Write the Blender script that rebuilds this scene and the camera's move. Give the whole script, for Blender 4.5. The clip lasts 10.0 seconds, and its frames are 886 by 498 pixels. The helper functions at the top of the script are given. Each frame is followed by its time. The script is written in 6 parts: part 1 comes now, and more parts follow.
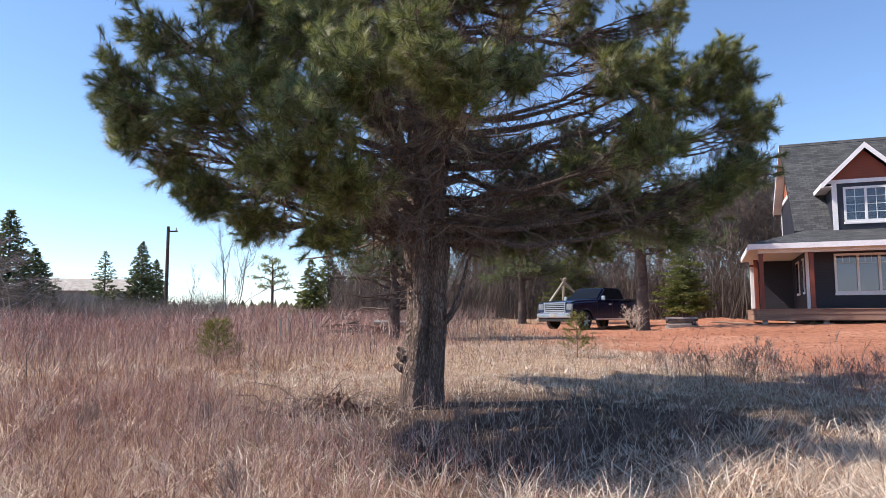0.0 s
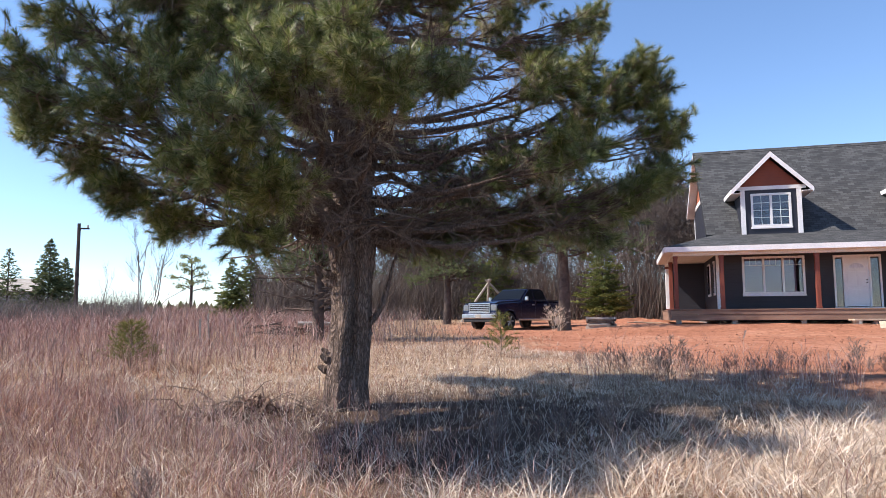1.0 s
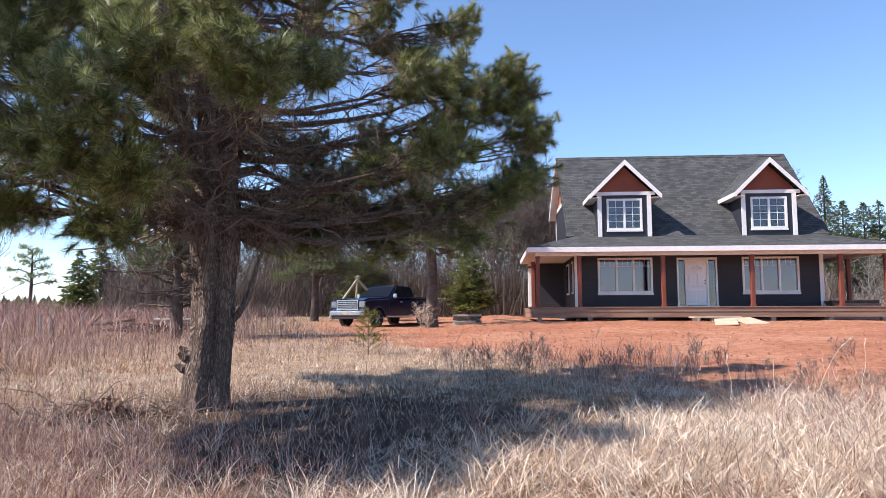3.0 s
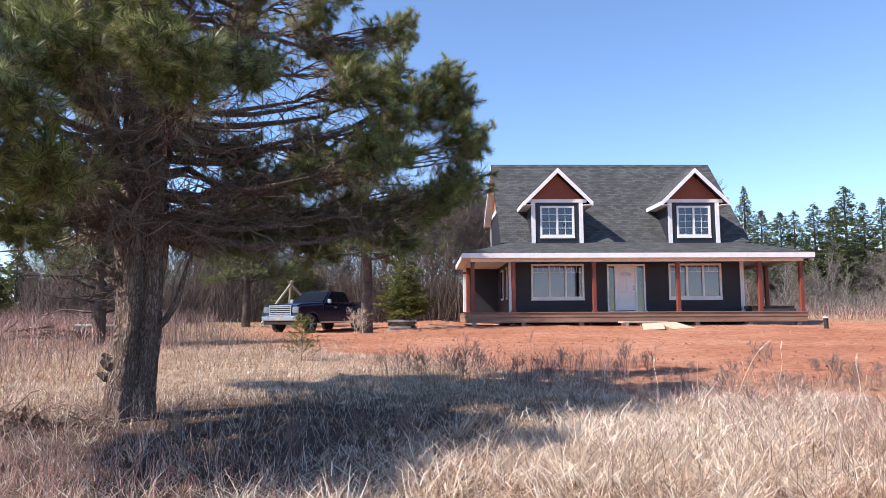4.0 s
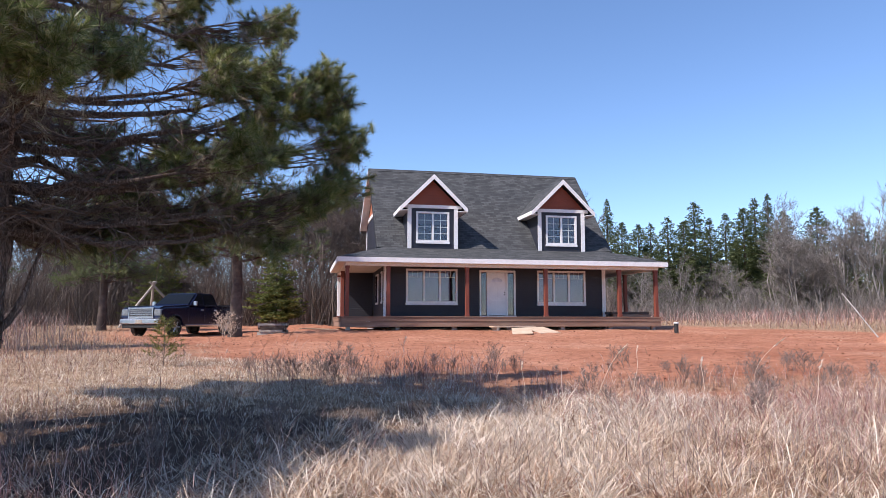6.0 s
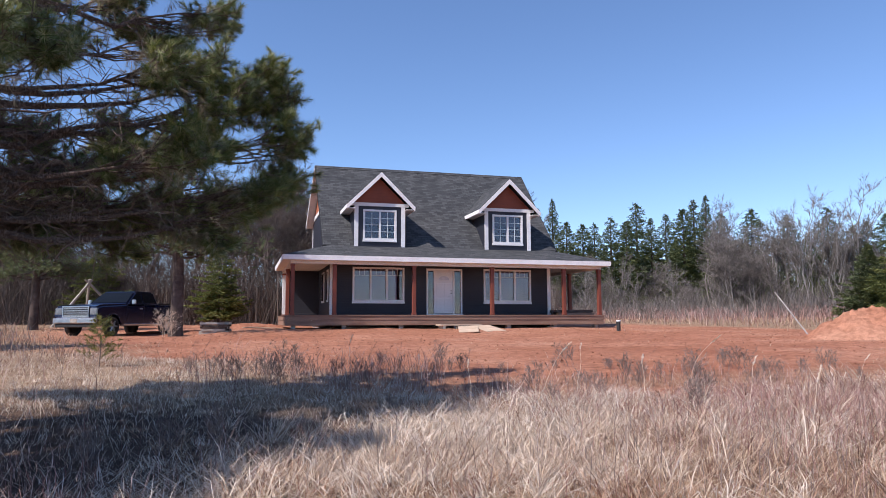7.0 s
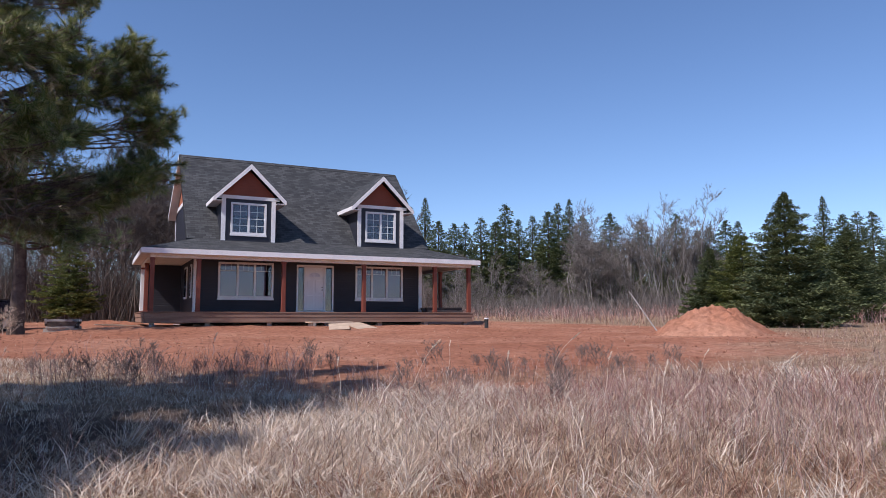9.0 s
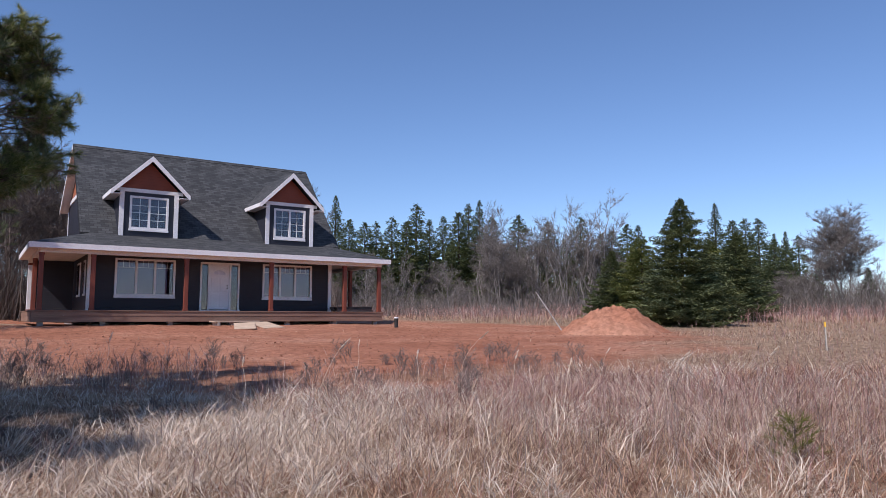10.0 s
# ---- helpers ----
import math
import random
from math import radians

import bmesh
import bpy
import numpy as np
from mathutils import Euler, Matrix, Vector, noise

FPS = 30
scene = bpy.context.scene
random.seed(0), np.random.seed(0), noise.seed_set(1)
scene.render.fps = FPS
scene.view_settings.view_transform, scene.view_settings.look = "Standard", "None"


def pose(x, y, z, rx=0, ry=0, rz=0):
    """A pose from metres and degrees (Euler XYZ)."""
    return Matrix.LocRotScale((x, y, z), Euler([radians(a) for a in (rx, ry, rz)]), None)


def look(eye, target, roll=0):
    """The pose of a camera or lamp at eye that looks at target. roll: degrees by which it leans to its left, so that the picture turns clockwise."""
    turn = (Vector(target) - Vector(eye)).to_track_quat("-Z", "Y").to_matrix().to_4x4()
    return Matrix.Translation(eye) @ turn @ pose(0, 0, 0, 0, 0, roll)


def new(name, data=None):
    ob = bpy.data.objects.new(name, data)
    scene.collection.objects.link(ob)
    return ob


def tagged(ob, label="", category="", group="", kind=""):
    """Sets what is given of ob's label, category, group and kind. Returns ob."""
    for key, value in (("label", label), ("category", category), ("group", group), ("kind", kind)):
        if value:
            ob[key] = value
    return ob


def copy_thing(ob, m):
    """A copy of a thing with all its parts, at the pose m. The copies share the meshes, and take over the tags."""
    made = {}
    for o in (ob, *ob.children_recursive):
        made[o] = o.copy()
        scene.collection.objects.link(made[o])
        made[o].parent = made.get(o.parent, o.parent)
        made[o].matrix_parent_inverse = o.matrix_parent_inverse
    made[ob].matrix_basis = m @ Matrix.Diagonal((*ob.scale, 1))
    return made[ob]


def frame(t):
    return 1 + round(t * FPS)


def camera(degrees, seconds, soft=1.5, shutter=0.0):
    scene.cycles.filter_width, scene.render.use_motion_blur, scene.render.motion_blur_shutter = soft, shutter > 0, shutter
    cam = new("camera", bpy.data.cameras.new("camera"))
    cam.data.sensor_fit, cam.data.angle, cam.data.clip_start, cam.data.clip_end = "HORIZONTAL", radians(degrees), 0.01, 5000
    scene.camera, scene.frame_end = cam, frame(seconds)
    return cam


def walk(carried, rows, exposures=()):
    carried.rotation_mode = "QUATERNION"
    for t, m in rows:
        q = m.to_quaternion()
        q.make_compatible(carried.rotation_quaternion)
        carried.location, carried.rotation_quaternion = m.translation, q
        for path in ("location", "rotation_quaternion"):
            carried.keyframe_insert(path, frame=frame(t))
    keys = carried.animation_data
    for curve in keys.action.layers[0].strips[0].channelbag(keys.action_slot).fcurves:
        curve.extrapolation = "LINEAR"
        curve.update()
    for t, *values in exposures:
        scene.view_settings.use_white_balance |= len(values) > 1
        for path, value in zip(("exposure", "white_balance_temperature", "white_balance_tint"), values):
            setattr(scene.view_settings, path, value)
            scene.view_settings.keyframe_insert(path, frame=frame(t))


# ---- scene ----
cam = camera(64.64, 10.0, 0.8)

PATH = [
    (0.0, pose(0, 0, 1.6, 95.59, 0.20, 0.01)),
    (0.5, pose(0, 0, 1.6, 95.62, 0.30, -3.13)),
    (1.0, pose(0, 0, 1.6, 95.62, 0.32, -6.06)),
    (1.5, pose(0, 0, 1.6, 95.59, 0.36, -8.93)),
    (2.0, pose(0, 0, 1.6, 95.60, 0.27, -11.86)),
    (3.5, pose(0, 0, 1.6, 95.40, 0.22, -19.23)),
    (4.0, pose(0, 0, 1.6, 95.74, 0.28, -22.05)),
    (4.5, pose(0, 0, 1.6, 95.90, 0.21, -24.80)),
    (5.0, pose(0, 0, 1.6, 96.04, 0.22, -26.97)),
    (5.5, pose(0, 0, 1.6, 96.10, 0.08, -29.96)),
    (7.0, pose(0, 0, 1.6, 95.91, 0.16, -36.61)),
    (7.5, pose(0, 0, 1.6, 95.90, 0.24, -39.84)),
    (8.0, pose(0, 0, 1.6, 95.67, 0.28, -42.27)),
    (8.5, pose(0, 0, 1.6, 95.63, 0.30, -44.74)),
    (9.0, pose(0, 0, 1.6, 95.67, 0.08, -47.07)),
    (9.5, pose(0, 0, 1.6, 95.64, 0.08, -50.60)),
    (10.0, pose(0, 0, 1.6, 95.62, -0.01, -54.40)),
]
EXPOSURES = [(0.0, 0.8, 6150, 12), (2.0, 0.94, 6150, 12), (4.5, 0.96, 6080, 13), (5.5, 0.8, 6000, 14), (7.5, 0.36, 5850, 16), (10.0, 0.04, 5780, 17)]
walk(cam, PATH, EXPOSURES)

# ---- light: clear spring day, sun high over the field on the west side ----
SUN_EL, SUN_AZ = 46.0, -89.0          # azimuth clockwise from +y
world = bpy.data.worlds.new("clear_sky")
scene.world = world
world.use_nodes = True
wn = world.node_tree.nodes
sky = wn.new("ShaderNodeTexSky")
sky.sky_type = "NISHITA"
sky.sun_disc = False
sky.sun_elevation, sky.sun_rotation = radians(SUN_EL), radians(SUN_AZ)
sky.air_density, sky.dust_density, sky.ozone_density = 0.88, 0.0, 3.2
wn["Background"].inputs["Strength"].default_value = 0.122
world.node_tree.links.new(sky.outputs["Color"], wn["Background"].inputs["Color"])
sun = new("sun", bpy.data.lights.new("sun", "SUN"))
sun.data.energy, sun.data.angle, sun.data.color = 4.9, radians(0.5), (1.0, 0.88, 0.74)
sv = Vector((math.sin(radians(SUN_AZ)) * math.cos(radians(SUN_EL)), math.cos(radians(SUN_AZ)) * math.cos(radians(SUN_EL)), math.sin(radians(SUN_EL))))
sun.matrix_world = look(sv * 50, (0, 0, 0))


# ---- materials ----
def shader(name, rough=0.7, metal=0.0, spec=0.4):
    m = bpy.data.materials.new(name)
    m.use_nodes = True
    b = m.node_tree.nodes["Principled BSDF"]
    b.inputs["Roughness"].default_value, b.inputs["Metallic"].default_value = rough, metal
    b.inputs["Specular IOR Level"].default_value = spec
    return m, m.node_tree.nodes, m.node_tree.links, b


def ramp(nodes, stops):
    r = nodes.new("ShaderNodeValToRGB")
    while len(r.color_ramp.elements) < len(stops):
        r.color_ramp.elements.new(0.5)
    for e, (p, c) in zip(r.color_ramp.elements, stops):
        e.position, e.color = p, (*c, 1)
    return r


def noise_tex(nodes, links, scale, detail=4, stretch=None, coord="Object"):
    tc, n = nodes.new("ShaderNodeTexCoord"), nodes.new("ShaderNodeTexNoise")
    n.inputs["Scale"].default_value, n.inputs["Detail"].default_value = scale, detail
    src = tc.outputs[coord]
    if stretch:
        mp = nodes.new("ShaderNodeMapping")
        mp.inputs["Scale"].default_value = stretch
        links.new(src, mp.inputs["Vector"])
        src = mp.outputs["Vector"]
    links.new(src, n.inputs["Vector"])
    return n


def mixed(nodes, links, kind, fac, a, b):
    x = nodes.new("ShaderNodeMix")
    x.data_type, x.blend_type = "RGBA", kind
    for sock, v in ((x.inputs[0], fac), (x.inputs[6], a), (x.inputs[7], b)):
        if isinstance(v, (int, float)):
            sock.default_value = v
        elif isinstance(v, tuple):
            sock.default_value = (*v, 1)
        else:
            links.new(v, sock)
    return x.outputs[2]


def bump(nodes, links, b, height, strength=0.4, dist=0.01):
    bp = nodes.new("ShaderNodeBump")
    bp.inputs["Strength"].default_value, bp.inputs["Distance"].default_value = strength, dist
    links.new(height, bp.inputs["Height"])
    links.new(bp.outputs["Normal"], b.inputs["Normal"])


def plain(name, c1, c2, scale=3.0, rough=0.6, metal=0.0, spec=0.4, fine=40.0, bumpy=0.2, stretch=None, dist=0.004):
    """Two tones in broad patches, a fine grain over them and a fine relief."""
    m, n, l, b = shader(name, rough, metal, spec)
    big, small = noise_tex(n, l, scale, 4, stretch), noise_tex(n, l, fine, 3, stretch)
    r = ramp(n, [(0.3, c1), (0.7, c2)])
    l.new(big.outputs["Fac"], r.inputs["Fac"])
    g = ramp(n, [(0.3, (0.72, 0.72, 0.72)), (0.7, (1.15, 1.15, 1.15))])
    l.new(small.outputs["Fac"], g.inputs["Fac"])
    l.new(mixed(n, l, "MULTIPLY", 0.6, r.outputs["Color"], g.outputs["Color"]), b.inputs["Base Color"])
    bump(n, l, b, small.outputs["Fac"], bumpy, dist)
    return m


def leafy(name, tones, rough=0.6, through_light=0.25, patch=0.25, patch_tint=(1, 1, 1)):
    """Blades, needles and twigs: each island its own tone, slow changes over the land, some light passing through."""
    m, n, l, b = shader(name, rough, 0, 0.25)
    geo = n.new("ShaderNodeNewGeometry")
    k = len(tones)
    r = ramp(n, [((i + 0.5) / k, t) for i, t in enumerate(tones)])
    l.new(geo.outputs["Random Per Island"], r.inputs["Fac"])
    big = noise_tex(n, l, patch, 3)
    g = ramp(n, [(0.35, (1, 1, 1)), (0.65, patch_tint)])
    l.new(big.outputs["Fac"], g.inputs["Fac"])
    col = mixed(n, l, "MULTIPLY", 1.0, r.outputs["Color"], g.outputs["Color"])
    l.new(col, b.inputs["Base Color"])
    if through_light:
        t, mx = n.new("ShaderNodeBsdfTranslucent"), n.new("ShaderNodeMixShader")
        l.new(col, t.inputs["Color"])
        mx.inputs["Fac"].default_value = through_light
        l.new(b.outputs["BSDF"], mx.inputs[1])
        l.new(t.outputs["BSDF"], mx.inputs[2])
        l.new(mx.outputs["Shader"], n["Material Output"].inputs["Surface"])
    return m


def siding(name, c1, c2, course, axis=2, rough=0.55):
    """Lapped boards: each course casts a fine line by its relief."""
    m, n, l, b = shader(name, rough, 0, 0.35)
    tc, sep, frac = n.new("ShaderNodeTexCoord"), n.new("ShaderNodeSeparateXYZ"), n.new("ShaderNodeMath")
    mul = n.new("ShaderNodeMath")
    mul.operation, mul.inputs[1].default_value = "MULTIPLY", 1 / course
    frac.operation = "FRACT"
    l.new(tc.outputs["Object"], sep.inputs[0])
    l.new(sep.outputs[axis], mul.inputs[0])
    l.new(mul.outputs[0], frac.inputs[0])
    big, small = noise_tex(n, l, 0.8, 4), noise_tex(n, l, 30, 3, (0.2, 0.2, 3))
    r = ramp(n, [(0.3, c1), (0.7, c2)])
    l.new(big.outputs["Fac"], r.inputs["Fac"])
    joint = ramp(n, [(0.0, (0.55, 0.55, 0.55)), (0.1, (1, 1, 1)), (0.96, (1, 1, 1)), (1.0, (0.75, 0.75, 0.75))])
    l.new(frac.outputs[0], joint.inputs["Fac"])
    l.new(mixed(n, l, "MULTIPLY", 0.8, r.outputs["Color"], joint.outputs["Color"]), b.inputs["Base Color"])
    bump(n, l, b, frac.outputs[0], 0.5, 0.012)
    return m


def shingles(name):
    """Asphalt shingles, tab by tab, in uneven greys."""
    m, n, l, b = shader(name, 0.9, 0, 0.2)
    tc, mp, br = n.new("ShaderNodeTexCoord"), n.new("ShaderNodeMapping"), n.new("ShaderNodeTexBrick")
    l.new(tc.outputs["UV"], mp.inputs["Vector"])
    l.new(mp.outputs["Vector"], br.inputs["Vector"])
    br.inputs["Scale"].default_value = 1
    br.inputs["Brick Width"].default_value, br.inputs["Row Height"].default_value = 0.3, 0.145
    br.inputs["Mortar Size"].default_value = 0.008
    br.inputs["Color1"].default_value, br.inputs["Color2"].default_value = (0.044, 0.046, 0.049, 1), (0.088, 0.09, 0.094, 1)
    br.inputs["Mortar"].default_value = (0.03, 0.03, 0.034, 1)
    small, big = noise_tex(n, l, 60, 3), noise_tex(n, l, 1.2, 4)
    g = ramp(n, [(0.3, (0.75, 0.75, 0.75)), (0.7, (1.2, 1.2, 1.2))])
    l.new(small.outputs["Fac"], g.inputs["Fac"])
    g2 = ramp(n, [(0.3, (0.86, 0.87, 0.88)), (0.7, (1.08, 1.08, 1.06))])
    l.new(big.outputs["Fac"], g2.inputs["Fac"])
    c = mixed(n, l, "MULTIPLY", 0.8, br.outputs["Color"], g.outputs["Color"])
    l.new(mixed(n, l, "MULTIPLY", 1.0, c, g2.outputs["Color"]), b.inputs["Base Color"])
    bump(n, l, b, br.outputs["Fac"], -0.5, 0.01)
    return m


def ground_material():
    """Red sandy soil where the ground is stripped, thatch and bare humus elsewhere."""
    m, n, l, b = shader("ground_soil", 0.95, 0, 0.1)
    at = n.new("ShaderNodeAttribute")
    at.attribute_name = "soil"
    n1, n2, n3 = noise_tex(n, l, 0.35, 5), noise_tex(n, l, 5, 6), noise_tex(n, l, 45, 4)
    soil = ramp(n, [(0.25, (0.34, 0.138, 0.08)), (0.5, (0.45, 0.205, 0.125)), (0.75, (0.54, 0.29, 0.19))])
    l.new(n1.outputs["Fac"], soil.inputs["Fac"])
    clod = ramp(n, [(0.3, (0.6, 0.56, 0.54)), (0.6, (1.1, 1.1, 1.1))])
    l.new(n2.outputs["Fac"], clod.inputs["Fac"])
    soil_c = mixed(n, l, "MULTIPLY", 0.75, soil.outputs["Color"], clod.outputs["Color"])
    that = ramp(n, [(0.25, (0.18, 0.115, 0.078)), (0.55, (0.37, 0.26, 0.17)), (0.8, (0.52, 0.40, 0.28))])
    l.new(n2.outputs["Fac"], that.inputs["Fac"])
    fine = ramp(n, [(0.3, (0.65, 0.65, 0.65)), (0.65, (1.2, 1.2, 1.2))])
    l.new(n3.outputs["Fac"], fine.inputs["Fac"])
    # needle litter; its dark colour also holds part of the pine's shade
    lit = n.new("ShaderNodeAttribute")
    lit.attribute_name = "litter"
    shade_duff = ramp(n, [(0.3, (0.055, 0.036, 0.028)), (0.7, (0.15, 0.10, 0.075))])
    l.new(n2.outputs["Fac"], shade_duff.inputs["Fac"])
    thatch = mixed(n, l, "MIX", lit.outputs["Fac"], that.outputs["Color"], shade_duff.outputs["Color"])
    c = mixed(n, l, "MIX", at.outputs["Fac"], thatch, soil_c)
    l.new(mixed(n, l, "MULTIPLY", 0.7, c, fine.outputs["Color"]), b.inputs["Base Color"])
    add = n.new("ShaderNodeMath")
    l.new(n2.outputs["Fac"], add.inputs[0])
    l.new(n3.outputs["Fac"], add.inputs[1])
    bump(n, l, b, add.outputs[0], 0.9, 0.06)
    return m


def glass_material(name, tint=(0.86, 0.8, 0.9), clear=0.86):
    m, n, l, b = shader(name, 0.03, 0, 0.5)
    tr, gl, mx = n.new("ShaderNodeBsdfTransparent"), n.new("ShaderNodeBsdfGlossy"), n.new("ShaderNodeMixShader")
    fr = n.new("ShaderNodeFresnel")
    fr.inputs["IOR"].default_value = 1.9
    tr.inputs["Color"].default_value = (*[t * clear for t in tint], 1)
    gl.inputs["Roughness"].default_value = 0.02
    l.new(fr.outputs["Fac"], mx.inputs["Fac"])
    l.new(tr.outputs["BSDF"], mx.inputs[1])
    l.new(gl.outputs["BSDF"], mx.inputs[2])
    l.new(mx.outputs["Shader"], n["Material Output"].inputs["Surface"])
    return m


def bark_material(name, dark, light, scale=6.0):
    m, n, l, b = shader(name, 0.95, 0, 0.1)
    tc, mp, vo = n.new("ShaderNodeTexCoord"), n.new("ShaderNodeMapping"), n.new("ShaderNodeTexVoronoi")
    mp.inputs["Scale"].default_value = (1, 1, 0.22)
    vo.feature = "DISTANCE_TO_EDGE"
    vo.inputs["Scale"].default_value = scale * 2.2
    warp = noise_tex(n, l, scale, 5, (1, 1, 0.3))
    l.new(tc.outputs["Object"], mp.inputs["Vector"])
    l.new(mixed(n, l, "ADD", 0.35, mp.outputs["Vector"], warp.outputs["Color"]), vo.inputs["Vector"])
    plates = ramp(n, [(0.0, dark), (0.12, tuple(0.5 * (p + q) for p, q in zip(dark, light))), (0.3, light)])
    l.new(vo.outputs["Distance"], plates.inputs["Fac"])
    big = noise_tex(n, l, 1.6, 5)
    g = ramp(n, [(0.3, (0.7, 0.68, 0.66)), (0.7, (1.15, 1.12, 1.1))])
    l.new(big.outputs["Fac"], g.inputs["Fac"])
    l.new(mixed(n, l, "MULTIPLY", 1.0, plates.outputs["Color"], g.outputs["Color"]), b.inputs["Base Color"])
    add = n.new("ShaderNodeMath")
    l.new(plates.outputs["Alpha"], add.inputs[0])
    l.new(vo.outputs["Distance"], add.inputs[1])
    bump(n, l, b, vo.outputs["Distance"], 1.0, 0.05)
    return m


M_GROUND = ground_material()
M_BARK = bark_material("pine_bark", (0.10, 0.075, 0.064), (0.32, 0.245, 0.21), 9.0)
M_BARK_FAR = plain("spruce_bark", (0.06, 0.045, 0.04), (0.13, 0.10, 0.085), 4, 0.9, spec=0.1)
M_TWIG = leafy("pine_twigs", [(0.13, 0.095, 0.078), (0.22, 0.165, 0.135)], 0.9, 0)
M_NEEDLE = leafy("pine_needles", [(0.09, 0.13, 0.042), (0.145, 0.19, 0.062), (0.235, 0.265, 0.105), (0.42, 0.425, 0.265)], 0.35, 0.34, 1.6, (1.1, 1.0, 0.74))
M_DRY_NEEDLE = leafy("dry_pine_needles", [(0.32, 0.27, 0.19), (0.45, 0.40, 0.29), (0.24, 0.20, 0.12)], 0.5, 0.3)
M_SPRUCE = leafy("spruce_needles", [(0.08, 0.105, 0.055), (0.12, 0.15, 0.075), (0.165, 0.195, 0.098)], 0.65, 0.3, 0.5, (1.2, 1.1, 0.88))
M_SPRUCE_YELLOW = leafy("sunlit_spruce_needles", [(0.08, 0.105, 0.035), (0.135, 0.16, 0.05), (0.205, 0.22, 0.075)], 0.6, 0.25, 0.5, (1.15, 1.08, 0.85))
M_BARE = leafy("bare_grey_twigs", [(0.11, 0.095, 0.085), (0.165, 0.145, 0.132), (0.23, 0.21, 0.195)], 0.9, 0)
M_BARE_BROWN = leafy("bare_brown_twigs", [(0.09, 0.07, 0.06), (0.14, 0.11, 0.095), (0.19, 0.155, 0.135)], 0.9, 0)
M_STRAW = leafy("dry_straw", [(0.16, 0.09, 0.064), (0.315, 0.203, 0.144), (0.48, 0.34, 0.24), (0.66, 0.53, 0.395)], 0.65, 0.3, 0.28, (0.95, 0.76, 0.68))
M_PALE = leafy("pale_flattened_straw", [(0.52, 0.42, 0.32), (0.70, 0.60, 0.49), (0.82, 0.74, 0.64)], 0.55, 0.25, 0.4, (0.95, 0.86, 0.8))
M_REDBRUSH = leafy("red_brown_stems", [(0.20, 0.10, 0.09), (0.32, 0.175, 0.155), (0.46, 0.30, 0.265), (0.60, 0.47, 0.41)], 0.8, 0.1, 0.15, (0.85, 0.76, 0.75))
M_GREYBRUSH = leafy("grey_brown_stems", [(0.13, 0.10, 0.09), (0.21, 0.165, 0.145), (0.31, 0.26, 0.23)], 0.85, 0.05, 0.12, (0.85, 0.75, 0.75))
M_GREENBUSH = leafy("yellow_green_needles", [(0.10, 0.11, 0.025), (0.16, 0.16, 0.035), (0.2, 0.17, 0.05)], 0.6, 0.2)
M_NAVY = siding("navy_lap_siding", (0.018, 0.019, 0.028), (0.027, 0.028, 0.038), 0.115)
M_NAVY_FLAT = plain("navy_dormer_siding", (0.017, 0.019, 0.03), (0.026, 0.029, 0.042), 2, 0.5, fine=50)
M_CEDAR = siding("rust_red_shingle_siding", (0.17, 0.042, 0.022), (0.24, 0.062, 0.032), 0.13)
M_ORANGE = siding("orange_cedar_shingle_siding", (0.34, 0.11, 0.05), (0.42, 0.15, 0.07), 0.13)
M_ROOF = shingles("charcoal_shingles")
M_WHITE = plain("white_trim_paint", (0.72, 0.71, 0.72), (0.82, 0.81, 0.81), 2, 0.45, fine=60, bumpy=0.05)
M_SOFFIT = plain("pale_soffit", (0.62, 0.55, 0.47), (0.72, 0.66, 0.58), 2, 0.6, fine=20, bumpy=0.1)
M_POST = plain("red_stained_wood", (0.15, 0.037, 0.023), (0.215, 0.058, 0.034), 2.5, 0.55, fine=30, stretch=(6, 6, 0.6), bumpy=0.2)
M_DECK = plain("weathered_deck_wood", (0.19, 0.11, 0.078), (0.30, 0.19, 0.135), 1.2, 0.75, fine=18, stretch=(0.5, 6, 6), bumpy=0.3)
M_LUMBER = plain("fresh_sawn_lumber", (0.46, 0.34, 0.24), (0.60, 0.47, 0.35), 2, 0.75, fine=25, bumpy=0.2)
M_GREYWOOD = plain("grey_weathered_wood", (0.30, 0.27, 0.23), (0.46, 0.42, 0.37), 2, 0.85, fine=25, bumpy=0.3)
M_DOOR = plain("white_painted_door", (0.74, 0.73, 0.75), (0.82, 0.81, 0.82), 2, 0.4, fine=50, bumpy=0.04)
M_GLASS = glass_material("window_glass")
M_BLIND = plain("pale_window_blind", (0.56, 0.57, 0.66), (0.66, 0.67, 0.75), 1.5, 0.8, fine=20, bumpy=0.05)
M_INSIDE = plain("unfinished_drywall", (0.28, 0.28, 0.30), (0.38, 0.38, 0.40), 1.5, 0.9, fine=20, bumpy=0.1)
M_METAL = plain("dark_hardware_metal", (0.05, 0.05, 0.05), (0.1, 0.1, 0.1), 8, 0.35, 0.9)
M_CONCRETE = plain("rough_concrete", (0.3, 0.29, 0.28), (0.42, 0.40, 0.38), 3, 0.9, fine=30, bumpy=0.4)
M_BLACKPIPE = plain("black_plastic_pipe", (0.02, 0.02, 0.02), (0.04, 0.04, 0.04), 4, 0.5)
M_PAINT = plain("navy_blue_car_paint", (0.007, 0.011, 0.04), (0.011, 0.016, 0.052), 1.0, 0.18, 0.35, 0.6, fine=90, bumpy=0.01)
M_CHROME = plain("chrome", (0.55, 0.56, 0.58), (0.68, 0.69, 0.71), 3, 0.28, 1.0, fine=60, bumpy=0.02)
M_TYRE = plain("tyre_rubber", (0.018, 0.018, 0.018), (0.035, 0.034, 0.033), 6, 0.85)
